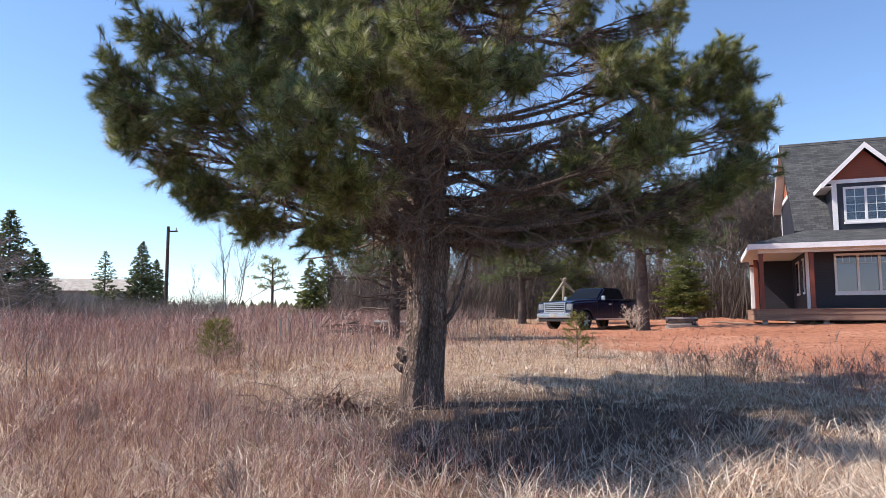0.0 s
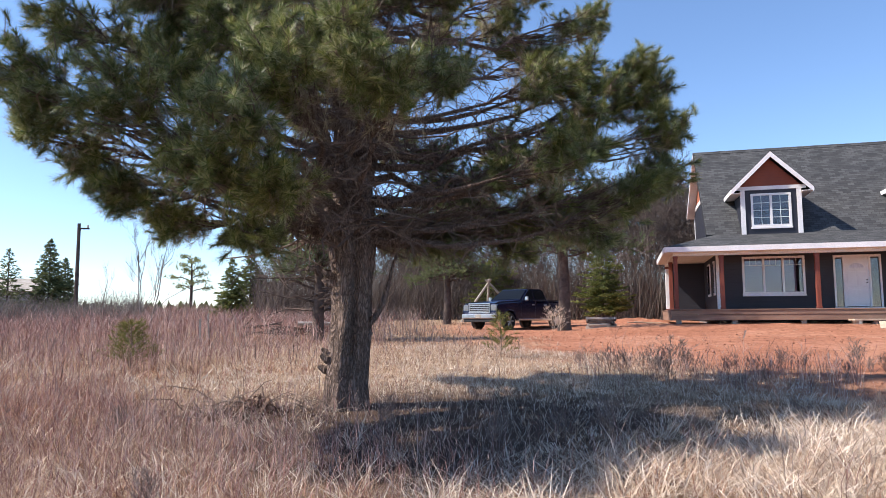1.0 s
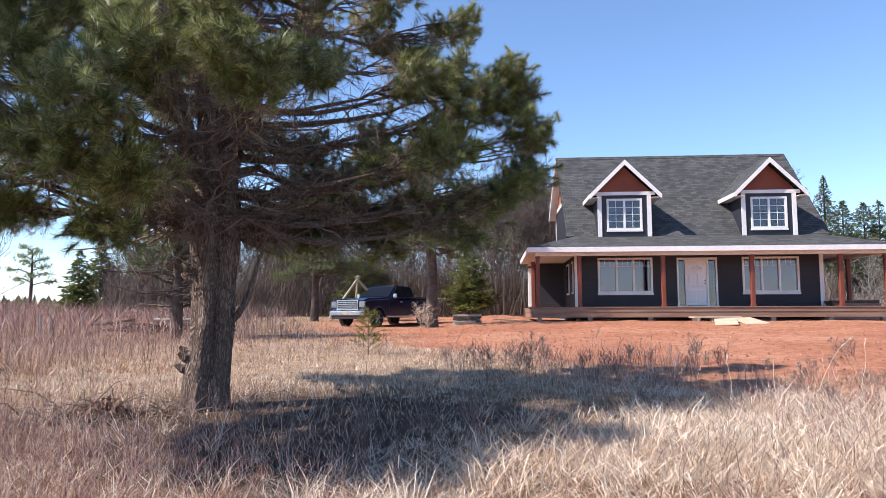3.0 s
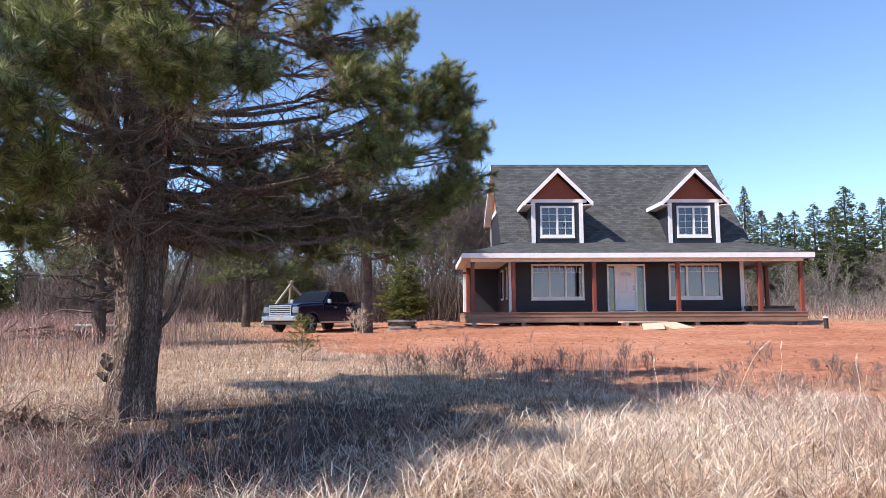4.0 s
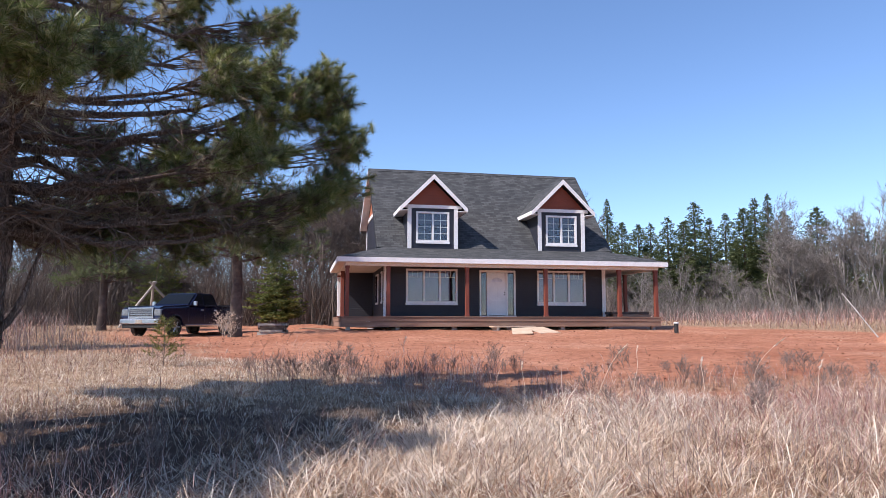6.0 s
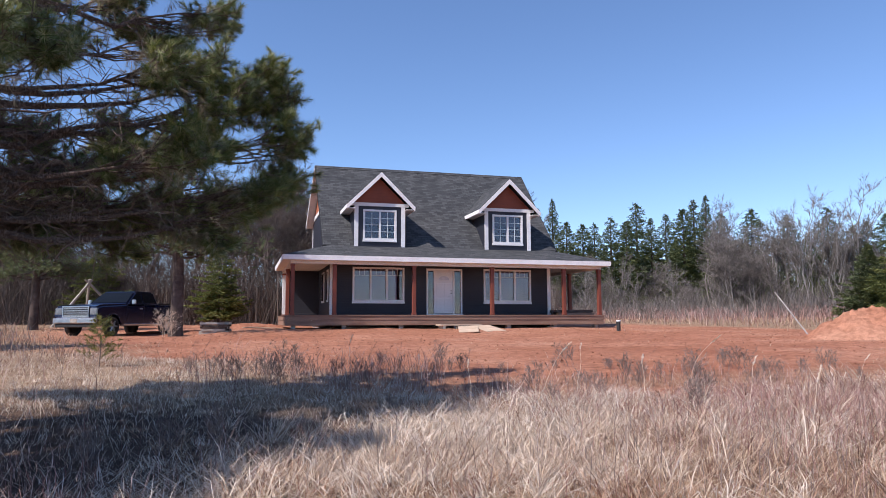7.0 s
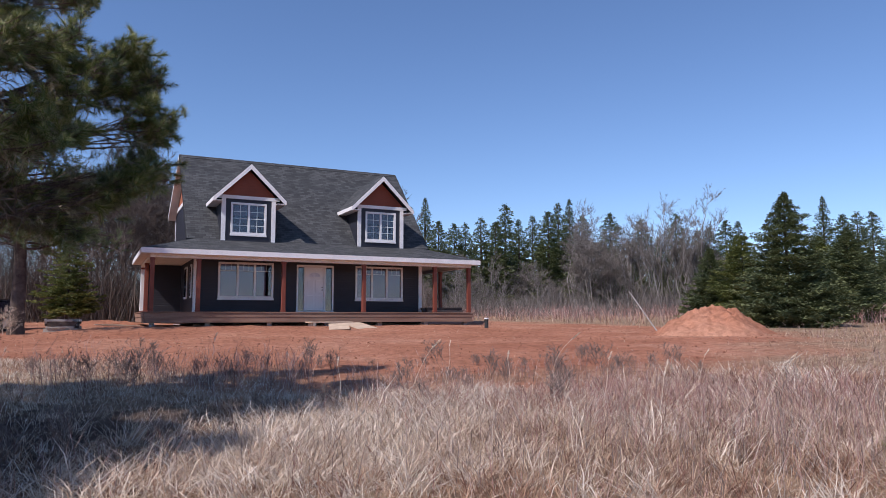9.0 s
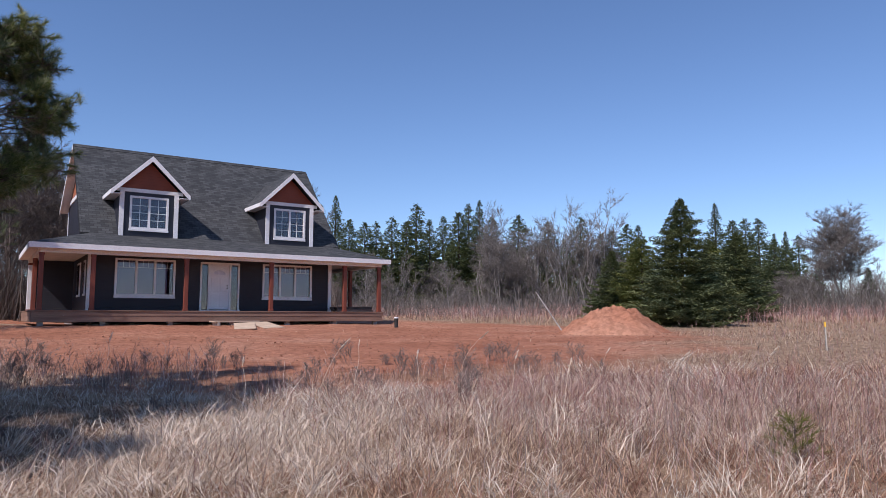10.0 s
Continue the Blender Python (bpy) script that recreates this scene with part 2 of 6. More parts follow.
M_TRIM = plain("black_car_trim", (0.015, 0.015, 0.016), (0.03, 0.03, 0.03), 5, 0.55)
M_LAMP = plain("clear_headlamp", (0.14, 0.15, 0.17), (0.24, 0.25, 0.28), 9, 0.1, 0.4)
M_YELLOW = plain("yellow_paint", (0.75, 0.42, 0.03), (0.85, 0.52, 0.06), 9, 0.6)
M_BIRCH = plain("pale_bark", (0.24, 0.215, 0.2), (0.38, 0.355, 0.335), 3, 0.9, fine=14, bumpy=0.3)
M_SHED = plain("grey_shed_roof", (0.22, 0.21, 0.2), (0.3, 0.29, 0.28), 1, 0.8)


# ---- mesh helpers ----
def part(name, bm, material, parent, label="", kind=""):
    me = bpy.data.meshes.new(name)
    bm.to_mesh(me)
    bm.free()
    me.materials.append(material)
    ob = new(name, me)
    ob.parent = parent
    tagged(ob, label, kind=kind)
    return ob


def thing(name, m, label, category, group="", kind=""):
    e = new(name)
    e.empty_display_size = 0.2
    e.matrix_world = m
    return tagged(e, label, category, group, kind)


def box(bm, x0, x1, y0, y1, z0, z1, m=None, bev=0.0):
    vs = [bm.verts.new((x, y, z)) for x in (x0, x1) for y in (y0, y1) for z in (z0, z1)]
    for q in ((0, 1, 3, 2), (4, 6, 7, 5), (0, 4, 5, 1), (2, 3, 7, 6), (0, 2, 6, 4), (1, 5, 7, 3)):
        bm.faces.new([vs[i] for i in q])
    if bev:
        es = {e for v in vs for e in v.link_edges}
        out = bmesh.ops.bevel(bm, geom=list(es), offset=bev, segments=1, affect="EDGES")
        vs = out["verts"]
    if m is not None:
        bmesh.ops.transform(bm, matrix=m, verts=[v for v in vs if v.is_valid])
    return vs


def boxed(x0, x1, y0, y1, z0, z1, bev=0.0, m=None):
    bm = bmesh.new()
    box(bm, x0, x1, y0, y1, z0, z1, m, bev)
    return bm


def prism(bm, pts, axis, a, b):
    """Extrude an outline along an axis from a to b; outline in the two other axes, in order."""
    def put(p, q):
        return {0: (q, p[0], p[1]), 1: (p[0], q, p[1]), 2: (p[0], p[1], q)}[axis]
    lo, hi = [bm.verts.new(put(p, a)) for p in pts], [bm.verts.new(put(p, b)) for p in pts]
    bm.faces.new(lo)
    bm.faces.new(hi[::-1])
    for i in range(len(pts)):
        j = (i + 1) % len(pts)
        bm.faces.new((lo[i], hi[i], hi[j], lo[j]))
    bmesh.ops.recalc_face_normals(bm, faces=bm.faces)


def rod(bm, p, q, r0, r1, n=6):
    p, q = Vector(p), Vector(q)
    z = (q - p).normalized()
    x = z.orthogonal().normalized()
    y = z.cross(x)
    rings = []
    for c, r in ((p, r0), (q, r1)):
        rings.append([bm.verts.new(c + x * (r * math.cos(6.2832 * i / n)) + y * (r * math.sin(6.2832 * i / n))) for i in range(n)])
    for i in range(n):
        bm.faces.new((rings[0][i], rings[0][(i + 1) % n], rings[1][(i + 1) % n], rings[1][i]))
    bm.faces.new(rings[0][::-1])
    bm.faces.new(rings[1])


class Soup:
    """Many small pieces gathered as arrays and made into one mesh."""

    def __init__(self):
        self.v, self.f, self.n = [], [], 0

    def add(self, verts, faces):
        verts, faces = np.asarray(verts, float), np.asarray(faces)
        self.v.append(verts)
        self.f.extend((faces + self.n).tolist())
        self.n += len(verts)

    def tube(self, pts, radii, n=4):
        pts = [Vector(p) for p in pts]
        rings = []
        for i, p in enumerate(pts):
            z = (pts[min(i + 1, len(pts) - 1)] - pts[max(i - 1, 0)]).normalized()
            x = z.orthogonal().normalized() if abs(z.z) > 0.98 else Vector((z.y, -z.x, 0)).normalized()
            y = z.cross(x)
            rings += [tuple(p + (x * math.cos(6.2832 * k / n) + y * math.sin(6.2832 * k / n)) * radii[i]) for k in range(n)]
        faces = [(i * n + k, i * n + (k + 1) % n, (i + 1) * n + (k + 1) % n, (i + 1) * n + k) for i in range(len(pts) - 1) for k in range(n)]
        self.add(rings, faces)

    def mesh(self, name, smooth=False):
        me = bpy.data.meshes.new(name)
        if self.v:
            me.from_pydata(np.concatenate(self.v).tolist(), [], self.f)
        if smooth:
            me.polygons.foreach_set("use_smooth", [True] * len(me.polygons))
        return me


def soup_part(name, soup, material, parent, label="", kind="", smooth=False):
    me = soup.mesh(name, smooth)
    me.materials.append(material)
    ob = new(name, me)
    ob.parent = parent
    return tagged(ob, label, kind=kind)


# ---- the lie of the land ----
HX, HY, HYAW = 15.34, 29.48, -20.755      # west front corner of the house wall and its turn
ca, sa = math.cos(radians(HYAW)), math.sin(radians(HYAW))
DS = np.array([0, 4, 8.5, 15, 22, 30, 40, 50, 70, 120, 300, 1500, 4000])
ZS = np.array([0, 0.27, 0.53, 0.77, 0.90, 1.02, 1.20, 1.48, 1.9, 2.7, 4.5, 8, 8])
DIRT = np.array([(3.4, 25.0), (3.9, 18.5), (4.6, 13.6), (6.0, 10.0), (8.0, 6.8), (11.6, 5.1), (17, 5.2), (23, 6.4), (29, 8.5), (33, 13), (35, 20), (36, 30), (30, 44), (12, 46), (5, 40), (3.2, 32)])


def house_xy(x, y):
    """World to the house's own axes."""
    dx, dy = x - HX, y - HY
    return dx * ca + dy * sa, -dx * sa + dy * ca


def inside(x, y, poly):
    """Signed distance to an outline, positive inside."""
    x, y = np.asarray(x, float), np.asarray(y, float)
    best, odd = np.full(x.shape, 1e9), np.zeros(x.shape, bool)
    for (ax, ay), (bx, by) in zip(poly, np.roll(poly, -1, 0)):
        t = np.clip(((x - ax) * (bx - ax) + (y - ay) * (by - ay)) / ((bx - ax) ** 2 + (by - ay) ** 2), 0, 1)
        best = np.minimum(best, np.hypot(x - ax - t * (bx - ax), y - ay - t * (by - ay)))
        with np.errstate(divide="ignore", invalid="ignore"):
            odd ^= ((ay > y) != (by > y)) & (x < (bx - ax) * (y - ay) / (by - ay) + ax)
    return np.where(odd, best, -best)


def wobble(x, y, s):
    """Smooth uneven field between -1 and 1."""
    return (np.sin(x * 1.3 / s + 1.7 * np.sin(y * 0.9 / s)) + np.sin(y * 1.7 / s + 1.3 * np.sin(x * 1.1 / s + 2)) + np.sin((x + y) * 0.8 / s + 4)) / 3


def height(x, y):
    x, y = np.asarray(x, float), np.asarray(y, float)
    d = np.hypot(x, y)
    z = np.interp(d, DS, ZS)
    u, v = house_xy(x, y)
    off = np.hypot(np.maximum(np.maximum(-2.5 - u, u - 13.7), 0), np.maximum(np.maximum(-2.6 - v, v - 10), 0))
    pad = np.clip(1 - off / 5.0, 0, 1) ** 2 * (3 - 2 * np.clip(1 - off / 5.0, 0, 1))
    z = z + (1.27 - z) * pad
    return z + 0.05 * wobble(x, y, 2.3) * np.clip(d / 5, 0, 1) * (1 - 0.6 * pad) + 0.12 * wobble(x, y, 14) * np.clip((d - 15) / 30, 0, 1) * (1 - pad)


def zat(x, y):
    return float(height(x, y))


def soil(x, y):
    return np.clip(0.5 + (inside(x, y, DIRT) + 1.1 * wobble(x, y, 1.1) + 0.6 * wobble(x + 9, y, 0.35)) / 3.0, 0, 1)


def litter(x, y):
    """Fallen needles and leaf mould under the old pine, dark to deepen its shade."""
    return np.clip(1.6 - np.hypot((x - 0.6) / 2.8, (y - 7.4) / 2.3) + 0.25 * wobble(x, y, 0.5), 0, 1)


def polar(yaw, d):
    return -d * math.sin(radians(yaw)), d * math.cos(radians(yaw))


def build_ground():
    rings = np.concatenate([np.linspace(0.6, 60, 200), np.geomspace(61, 4000, 40)])
    n = 420
    ang = np.linspace(0, 2 * np.pi, n, endpoint=False)
    X, Y = np.outer(rings, np.sin(ang)), np.outer(rings, np.cos(ang))
    S = soil(X, Y)
    Z = height(X, Y) + S * (0.035 * wobble(X, Y, 0.33) + 0.02 * wobble(X + 5, Y, 0.13)) * (X ** 2 + Y ** 2 < 3600)
    V = np.stack([X, Y, Z], -1).reshape(-1, 3)
    V = np.concatenate([V, [[0, 0, 0]]])
    i, j = np.meshgrid(np.arange(len(rings) - 1), np.arange(n), indexing="ij")
    q = np.stack([i * n + j, (i + 1) * n + j, (i + 1) * n + (j + 1) % n, i * n + (j + 1) % n], -1).reshape(-1, 4)
    faces = q[:, ::-1].tolist() + [(len(V) - 1, (k + 1) % n, k) for k in range(n)]
    me = bpy.data.meshes.new("ground")
    me.from_pydata(V.tolist(), [], faces)
    me.polygons.foreach_set("use_smooth", [True] * len(me.polygons))
    a = me.attributes.new("soil", "FLOAT", "POINT")
    a.data.foreach_set("value", np.append(S.ravel(), 0.0))
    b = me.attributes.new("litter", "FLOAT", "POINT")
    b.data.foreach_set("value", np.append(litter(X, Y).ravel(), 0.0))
    me.materials.append(M_GROUND)
    me.update()
    tagged(new("ground", me), "red sandy soil and dead grass thatch on a gentle rise", "ground", kind="structure")


build_ground()


# ---- the house ----
W_H, D_H = 11.16, 9.1                     # wall width and depth
DECK, EAVE, BREAK, RIDGE, VR = 0.55, 3.17, 3.86, 8.62, 4.53
house = thing("house", pose(HX, HY, 1.35, 0, 0, HYAW), "navy lap-sided house with white trim, shingle roof and wraparound porch", "house")


def pierced(bm, x0, x1, z0, z1, y0, y1, holes):
    """A wall panel with rectangular openings right through it."""
    xs = sorted({x0, x1, *[h[0] for h in holes], *[h[1] for h in holes]})
    zs = sorted({z0, z1, *[h[2] for h in holes], *[h[3] for h in holes]})
    for a, b in zip(xs, xs[1:]):
        run = None
        for c, d in zip(zs, zs[1:]):
            hole = any(h[0] < (a + b) / 2 < h[1] and h[2] < (c + d) / 2 < h[3] for h in holes)
            if not hole:
                run = (run[0], d) if run else (c, d)
            if hole and run:
                box(bm, a, b, y0, y1, *run)
                run = None
        if run:
            box(bm, a, b, y0, y1, *run)
    bmesh.ops.remove_doubles(bm, verts=bm.verts, dist=1e-4)


def slab(pts, thick, material, name, parent, label="", uv=True):
    """A roof plane from its outline, given thickness downwards, with metric UVs along its eave and slope."""
    bm = bmesh.new()
    P = [Vector(p) for p in pts]
    nrm = (P[1] - P[0]).cross(P[2] - P[0]).normalized()
    if nrm.z < 0:
        P.reverse()
        nrm = -nrm
    top, low = [bm.verts.new(p) for p in P], [bm.verts.new(p - nrm * thick) for p in P]
    bm.faces.new(top)
    bm.faces.new(low[::-1])
    for i in range(len(P)):
        j = (i + 1) % len(P)
        bm.faces.new((top[i], low[i], low[j], top[j]))
    side = Vector((0, 0, 1)).cross(nrm).normalized()
    upw = nrm.cross(side)
    layer = bm.loops.layers.uv.new("UVMap")
    for f in bm.faces:
        for lp in f.loops:
            lp[layer].uv = (lp.vert.co.dot(side), lp.vert.co.dot(upw))
    return part(name, bm, material, parent, label)


def window(parent, x0, x1, z0, z1, y, lights, bars, blind=True):
    """A casement group in a wall facing -y: casing, sashes, muntins, glass and what is drawn behind it."""
    w = part("window", boxed(x0 - 0.02, x1 + 0.02, y - 0.05, y + 0.02, z0 - 0.09, z0 - 0.002, 0.008), M_WHITE, parent, "white-cased window with muntin bars")
    bm = bmesh.new()
    c = 0.09
    box(bm, x0, x0 + c, y - 0.035, y + 0.1, z0, z1)
    box(bm, x1 - c, x1, y - 0.035, y + 0.1, z0, z1)
    box(bm, x0 + c, x1 - c, y - 0.034, y + 0.1, z1 - c, z1)
    box(bm, x0 + c, x1 - c, y - 0.034, y + 0.1, z0, z0 + c)
    part("window_frame", bm, M_WHITE, w)
    step = (x1 - x0 - 2 * c) / lights
    for i in range(1, lights):
        m = x0 + c + step * i
        part("mullion", boxed(m - 0.045, m + 0.045, y - 0.03, y + 0.09, z0 + c, z1 - c), M_WHITE, w)
    for i in range(lights):
        a = x0 + c + step * i + (0.045 if i else 0.0)
        b = x0 + c + step * (i + 1) - (0.045 if i < lights - 1 else 0.0)
        pane = part("pane", boxed(a, b, y + 0.04, y + 0.052, z0 + c, z1 - c), M_GLASS, w, "reflecting glass pane")
        pane.visible_shadow = False
        if bars == "grid":
            part("muntin", boxed((a + b) / 2 - 0.01, (a + b) / 2 + 0.01, y + 0.022, y + 0.038, z0 + c, z1 - c), M_WHITE, w)
            for k in range(1, 4):
                zz = z0 + c + (z1 - z0 - 2 * c) * k / 4
                part("muntin", boxed(a, b, y + 0.023, y + 0.037, zz - 0.01, zz + 0.01), M_WHITE, w)
        else:
            zz = z1 - c - 0.3
            part("muntin", boxed(a, b, y + 0.022, y + 0.038, zz - 0.011, zz + 0.011), M_WHITE, w)
            for k in range(1, 3):
                q = a + (b - a) * k / 3
                part("muntin", boxed(q - 0.009, q + 0.009, y + 0.023, y + 0.037, zz, z1 - c), M_WHITE, w)
    if blind:
        part("blind", boxed(x0 + c, x1 - c - (0.22 if lights == 3 and x0 < 3 else 0), y + 0.16, y + 0.17, z0 + c, z1 - c), M_BLIND, w, "pale drawn window blind")
    return w


def build_house():
    T = 0.16
    wins = [(1.03, 3.54, 1.20, 2.84), (7.58, 10.12, 1.20, 2.84)]
    door = (4.64, 6.46, DECK + 0.06, 2.82)
    bm = bmesh.new()
    pierced(bm, 0, W_H, 0.02, BREAK - 0.12, 0, T, [*wins, door])
    part("front_wall", bm, M_NAVY, house)
    # gable walls follow the roof: steep in front, flatter behind
    for name, a, b in (("west_wall", 0, T), ("east_wall", W_H - T, W_H)):
        bm = bmesh.new()
        prism(bm, [(T, 0.02), (D_H, 0.02), (D_H, 5.95), (VR, RIDGE - 0.2), (T, BREAK - 0.02)], 0, a, b)
        part(name, bm, M_NAVY, house)
    part("back_wall", boxed(T, W_H - T, D_H - T, D_H, 0.02, 5.95), M_NAVY, house)
    for x in (-0.012, W_H + 0.0):
        bm = bmesh.new()
        prism(bm, [(D_H - 1.0, 6.32), (VR, RIDGE - 0.26), (2.75, 6.32)], 0, x, x + 0.012)
        part("gable_shingles", bm, M_ORANGE, house, "orange cedar shingles in the gable")
        part("gable_band", boxed(x - 0.03, x + 0.042, 2.75, D_H - 0.75, 6.12, 6.32), M_WHITE, house)
    # corner boards
    for x0, x1 in ((-0.03, 0.15), (W_H - 0.15, W_H + 0.03)):
        part("corner_board", boxed(x0, x1, -0.03, -0.001, DECK, 2.94), M_WHITE, house, "white corner board")
    for x in (-0.03, W_H + 0.002):
        part("corner_board", boxed(x, x + 0.028, -0.001, 0.15, DECK, 2.94), M_WHITE, house)
        part("corner_board", boxed(x, x + 0.028, D_H - 0.15, D_H + 0.02, 0.1, 5.9), M_WHITE, house)
    part("foundation", boxed(0.05, W_H - 0.05, 0.05, D_H - 0.05, -0.4, 0.019), M_CONCRETE, house)
    part("ground_floor", boxed(T, W_H - T, T, D_H - T, DECK - 0.1, DECK), M_LUMBER, house)
    part("upper_floor", boxed(T, W_H - T, T, D_H - T, 3.1, 3.35), M_INSIDE, house)
    part("inner_wall", boxed(T, W_H - T, 3.6, 3.7, DECK, 3.09), M_INSIDE, house, "pale drywall partition")
    for w in wins:
        window(house, *w, 0, 3, "head")
    # entrance: white door between two glazed side lights
    d0, d1, z0, z1 = door
    dr = part("front_door", boxed(5.08, 5.98, 0.03, 0.08, z0 + 0.03, z1 - 0.1, 0.006), M_DOOR, house, "closed white panelled front door with a small fanlight")
    bm = bmesh.new()
    for a, b in ((d0, d0 + 0.07), (5.0, 5.08), (5.98, 6.06), (d1 - 0.07, d1)):
        box(bm, a, b, -0.035, 0.12, z0, z1 - 0.1)
    box(bm, d0, d1, -0.04, 0.12, z1 - 0.1, z1)
    part("door_frame", bm, M_WHITE, dr)
    part("threshold", boxed(d0 - 0.02, d1 + 0.02, -0.12, 0.12, z0 - 0.058, z0 - 0.002), M_WHITE, dr)
    for a, b in ((5.16, 5.49), (5.57, 5.90)):
        part("door_panel", boxed(a, b, 0.018, 0.03, z0 + 0.15, z0 + 0.75, 0.006), M_DOOR, dr)
        part("door_panel", boxed(a, b, 0.018, 0.03, z0 + 0.87, z0 + 1.5, 0.006), M_DOOR, dr)
    fan = bmesh.new()
    arc = [(5.53 + 0.28 * math.cos(math.pi * k / 10), z0 + 1.66 + 0.2 * math.sin(math.pi * k / 10)) for k in range(11)]
    prism(fan, arc, 1, 0.02, 0.03)
    part("fanlight", fan, M_BLIND, dr, "small frosted fanlight")
    for zz in (1.02, 1.14):
        bm = bmesh.new()
        rod(bm, (5.9, 0.03, z0 + zz), (5.9, -0.02, z0 + zz), 0.032, 0.028, 8)
        part("door_knob" if zz < 1.1 else "deadbolt", bm, M_METAL, dr)
    for a, b in ((d0 + 0.07, 5.0), (6.06, d1 - 0.07)):
        g = part("side_light", boxed(a, b, 0.04, 0.052, z0 + 0.02, z1 - 0.1), M_GLASS, dr, "tall reflecting glass side light")
        g.visible_shadow = False
    part("outlet_box", boxed(3.96, 4.04, -0.05, -0.001, 0.95, 1.1), M_WHITE, house)

    # main roof
    o = 0.38
    slab([(-o, -0.07, BREAK), (W_H + o, -0.07, BREAK), (W_H + o, VR, RIDGE), (-o, VR, RIDGE)], 0.1, M_ROOF, "main_roof_front", house)
    slab([(-o, VR, RIDGE), (W_H + o, VR, RIDGE), (W_H + o, D_H + 0.35, 5.98), (-o, D_H + 0.35, 5.98)], 0.1, M_ROOF, "main_roof_back", house)
    for dy, fall in ((-0.16, 1.035), (0.16, 0.537)):
        e = RIDGE + 0.022 - abs(dy) * fall
        slab([(-o, VR, RIDGE + 0.022), (W_H + o, VR, RIDGE + 0.022), (W_H + o, VR + dy, e), (-o, VR + dy, e)], 0.018, M_ROOF, "ridge_cap", house)
    for x in (-o - 0.03, W_H + o + 0.002):
        for p, q in (((-0.07, BREAK), (VR, RIDGE)), ((VR, RIDGE), (D_H + 0.35, 5.98))):
            bm = bmesh.new()
            dep = 0.1 if p[0] < 1 else 0.24
            prism(bm, [(p[0], p[1] - 0.01), (q[0], q[1] - 0.01), (q[0], q[1] - dep), (p[0], p[1] - dep)], 0, x, x + 0.028)
            part("rake_board", bm, M_ROOF if p[0] < 1 else M_WHITE, house)
    for x0, x1 in ((-o, -0.001), (W_H + 0.001, W_H + o)):
        bm = bmesh.new()
        prism(bm, [(VR, RIDGE - 0.16), (D_H + 0.3, 5.86), (D_H + 0.3, 5.83), (VR, RIDGE - 0.19)], 0, x0, x1)
        part("rake_soffit", bm, M_WHITE, house)
    # porch roof: front, both sides, with hips at the two front corners
    e, v0, vb = 2.3, -2.11, 5.3
    slab([(-e, v0, EAVE), (W_H + e, v0, EAVE), (W_H, -0.07, BREAK), (0, -0.07, BREAK)], 0.07, M_ROOF, "porch_roof_front", house)
    slab([(-e, v0, EAVE), (0, -0.07, BREAK), (0, vb, BREAK), (-e, vb, EAVE)], 0.07, M_ROOF, "porch_roof_west", house)
    slab([(W_H + e, v0, EAVE), (W_H, -0.07, BREAK), (W_H, vb, BREAK), (W_H + e, vb, EAVE)], 0.07, M_ROOF, "porch_roof_east", house)
    f0, f1 = EAVE - 0.22, EAVE - 0.005
    part("fascia", boxed(-e - 0.03, W_H + e + 0.03, v0 - 0.03, v0, f0, f1), M_WHITE, house, "white porch fascia")
    for x in (-e - 0.03, W_H + e):
        part("fascia", boxed(x, x + 0.03, v0 + 0.001, vb, f0, f1), M_WHITE, house)
    bm = bmesh.new()
    box(bm, -e, W_H + e, v0, -0.04, f0 + 0.01, f0 + 0.03)
    box(bm, -e, -0.04, -0.04, vb, f0 + 0.01, f0 + 0.03)
    box(bm, W_H + 0.04, W_H + e, -0.04, vb, f0 + 0.01, f0 + 0.03)
    part("porch_soffit", bm, M_SOFFIT, house, "pale porch ceiling")
    part("porch_end", boxed(-e, -0.04, vb - 0.05, vb - 0.01, f0 + 0.04, 3.3), M_NAVY_FLAT, house)
    # beam on the posts
    bz0, bz1 = 2.80, f0 + 0.008
    part("porch_beam", boxed(-1.95, W_H + 1.95, -1.85, -1.68, bz0, bz1), M_SOFFIT, house, "pale porch beam")
    for x in (-1.95, W_H + 1.78):
        part("porch_beam", boxed(x, x + 0.17, -1.679, vb - 0.2, bz0, bz1), M_SOFFIT, house)
    for x, y in [(-1.86, -1.76), (-0.03, -1.76), (3.6, -1.76), (7.39, -1.76), (11.1, -1.76), (13.0, -1.76), (-1.86, 1.7), (13.0, 1.5), (-1.86, 4.9), (13.0, 4.9)]:
        post = part("porch_post", boxed(x - 0.085, x + 0.085, y - 0.085, y + 0.085, DECK, bz0, 0.012), M_POST if (x > -1 or y < 2) else M_WHITE, house, "square red-stained porch post")
        part("post_cap", boxed(x - 0.1, x + 0.1, y - 0.1, y + 0.1, bz0 - 0.1, bz0 - 0.004, 0.01), M_POST, post)
        part("post_foot", boxed(x - 0.1, x + 0.1, y - 0.1, y + 0.1, DECK, DECK + 0.09, 0.01), M_POST, post)
    # deck: rim boards, joists, piers and boards
    L, R_, F = -2.12, W_H + 1.98, -1.97
    for k, (a, b) in enumerate(((DECK - 0.22, DECK - 0.045), (DECK - 0.46, DECK - 0.225))):
        part("rim_board", boxed(L + 0.02 * k, R_ - 0.02 * k, F + 0.02 * k, F + 0.04 + 0.02 * k, a, b, 0.004), M_DECK, house, "weathered deck rim board")
        for x in (L + 0.02 * k, R_ - 0.04 - 0.02 * k):
            part("rim_board", boxed(x, x + 0.04, F + 0.045 + 0.02 * k, vb, a, b, 0.004), M_DECK, house)
    n = 14
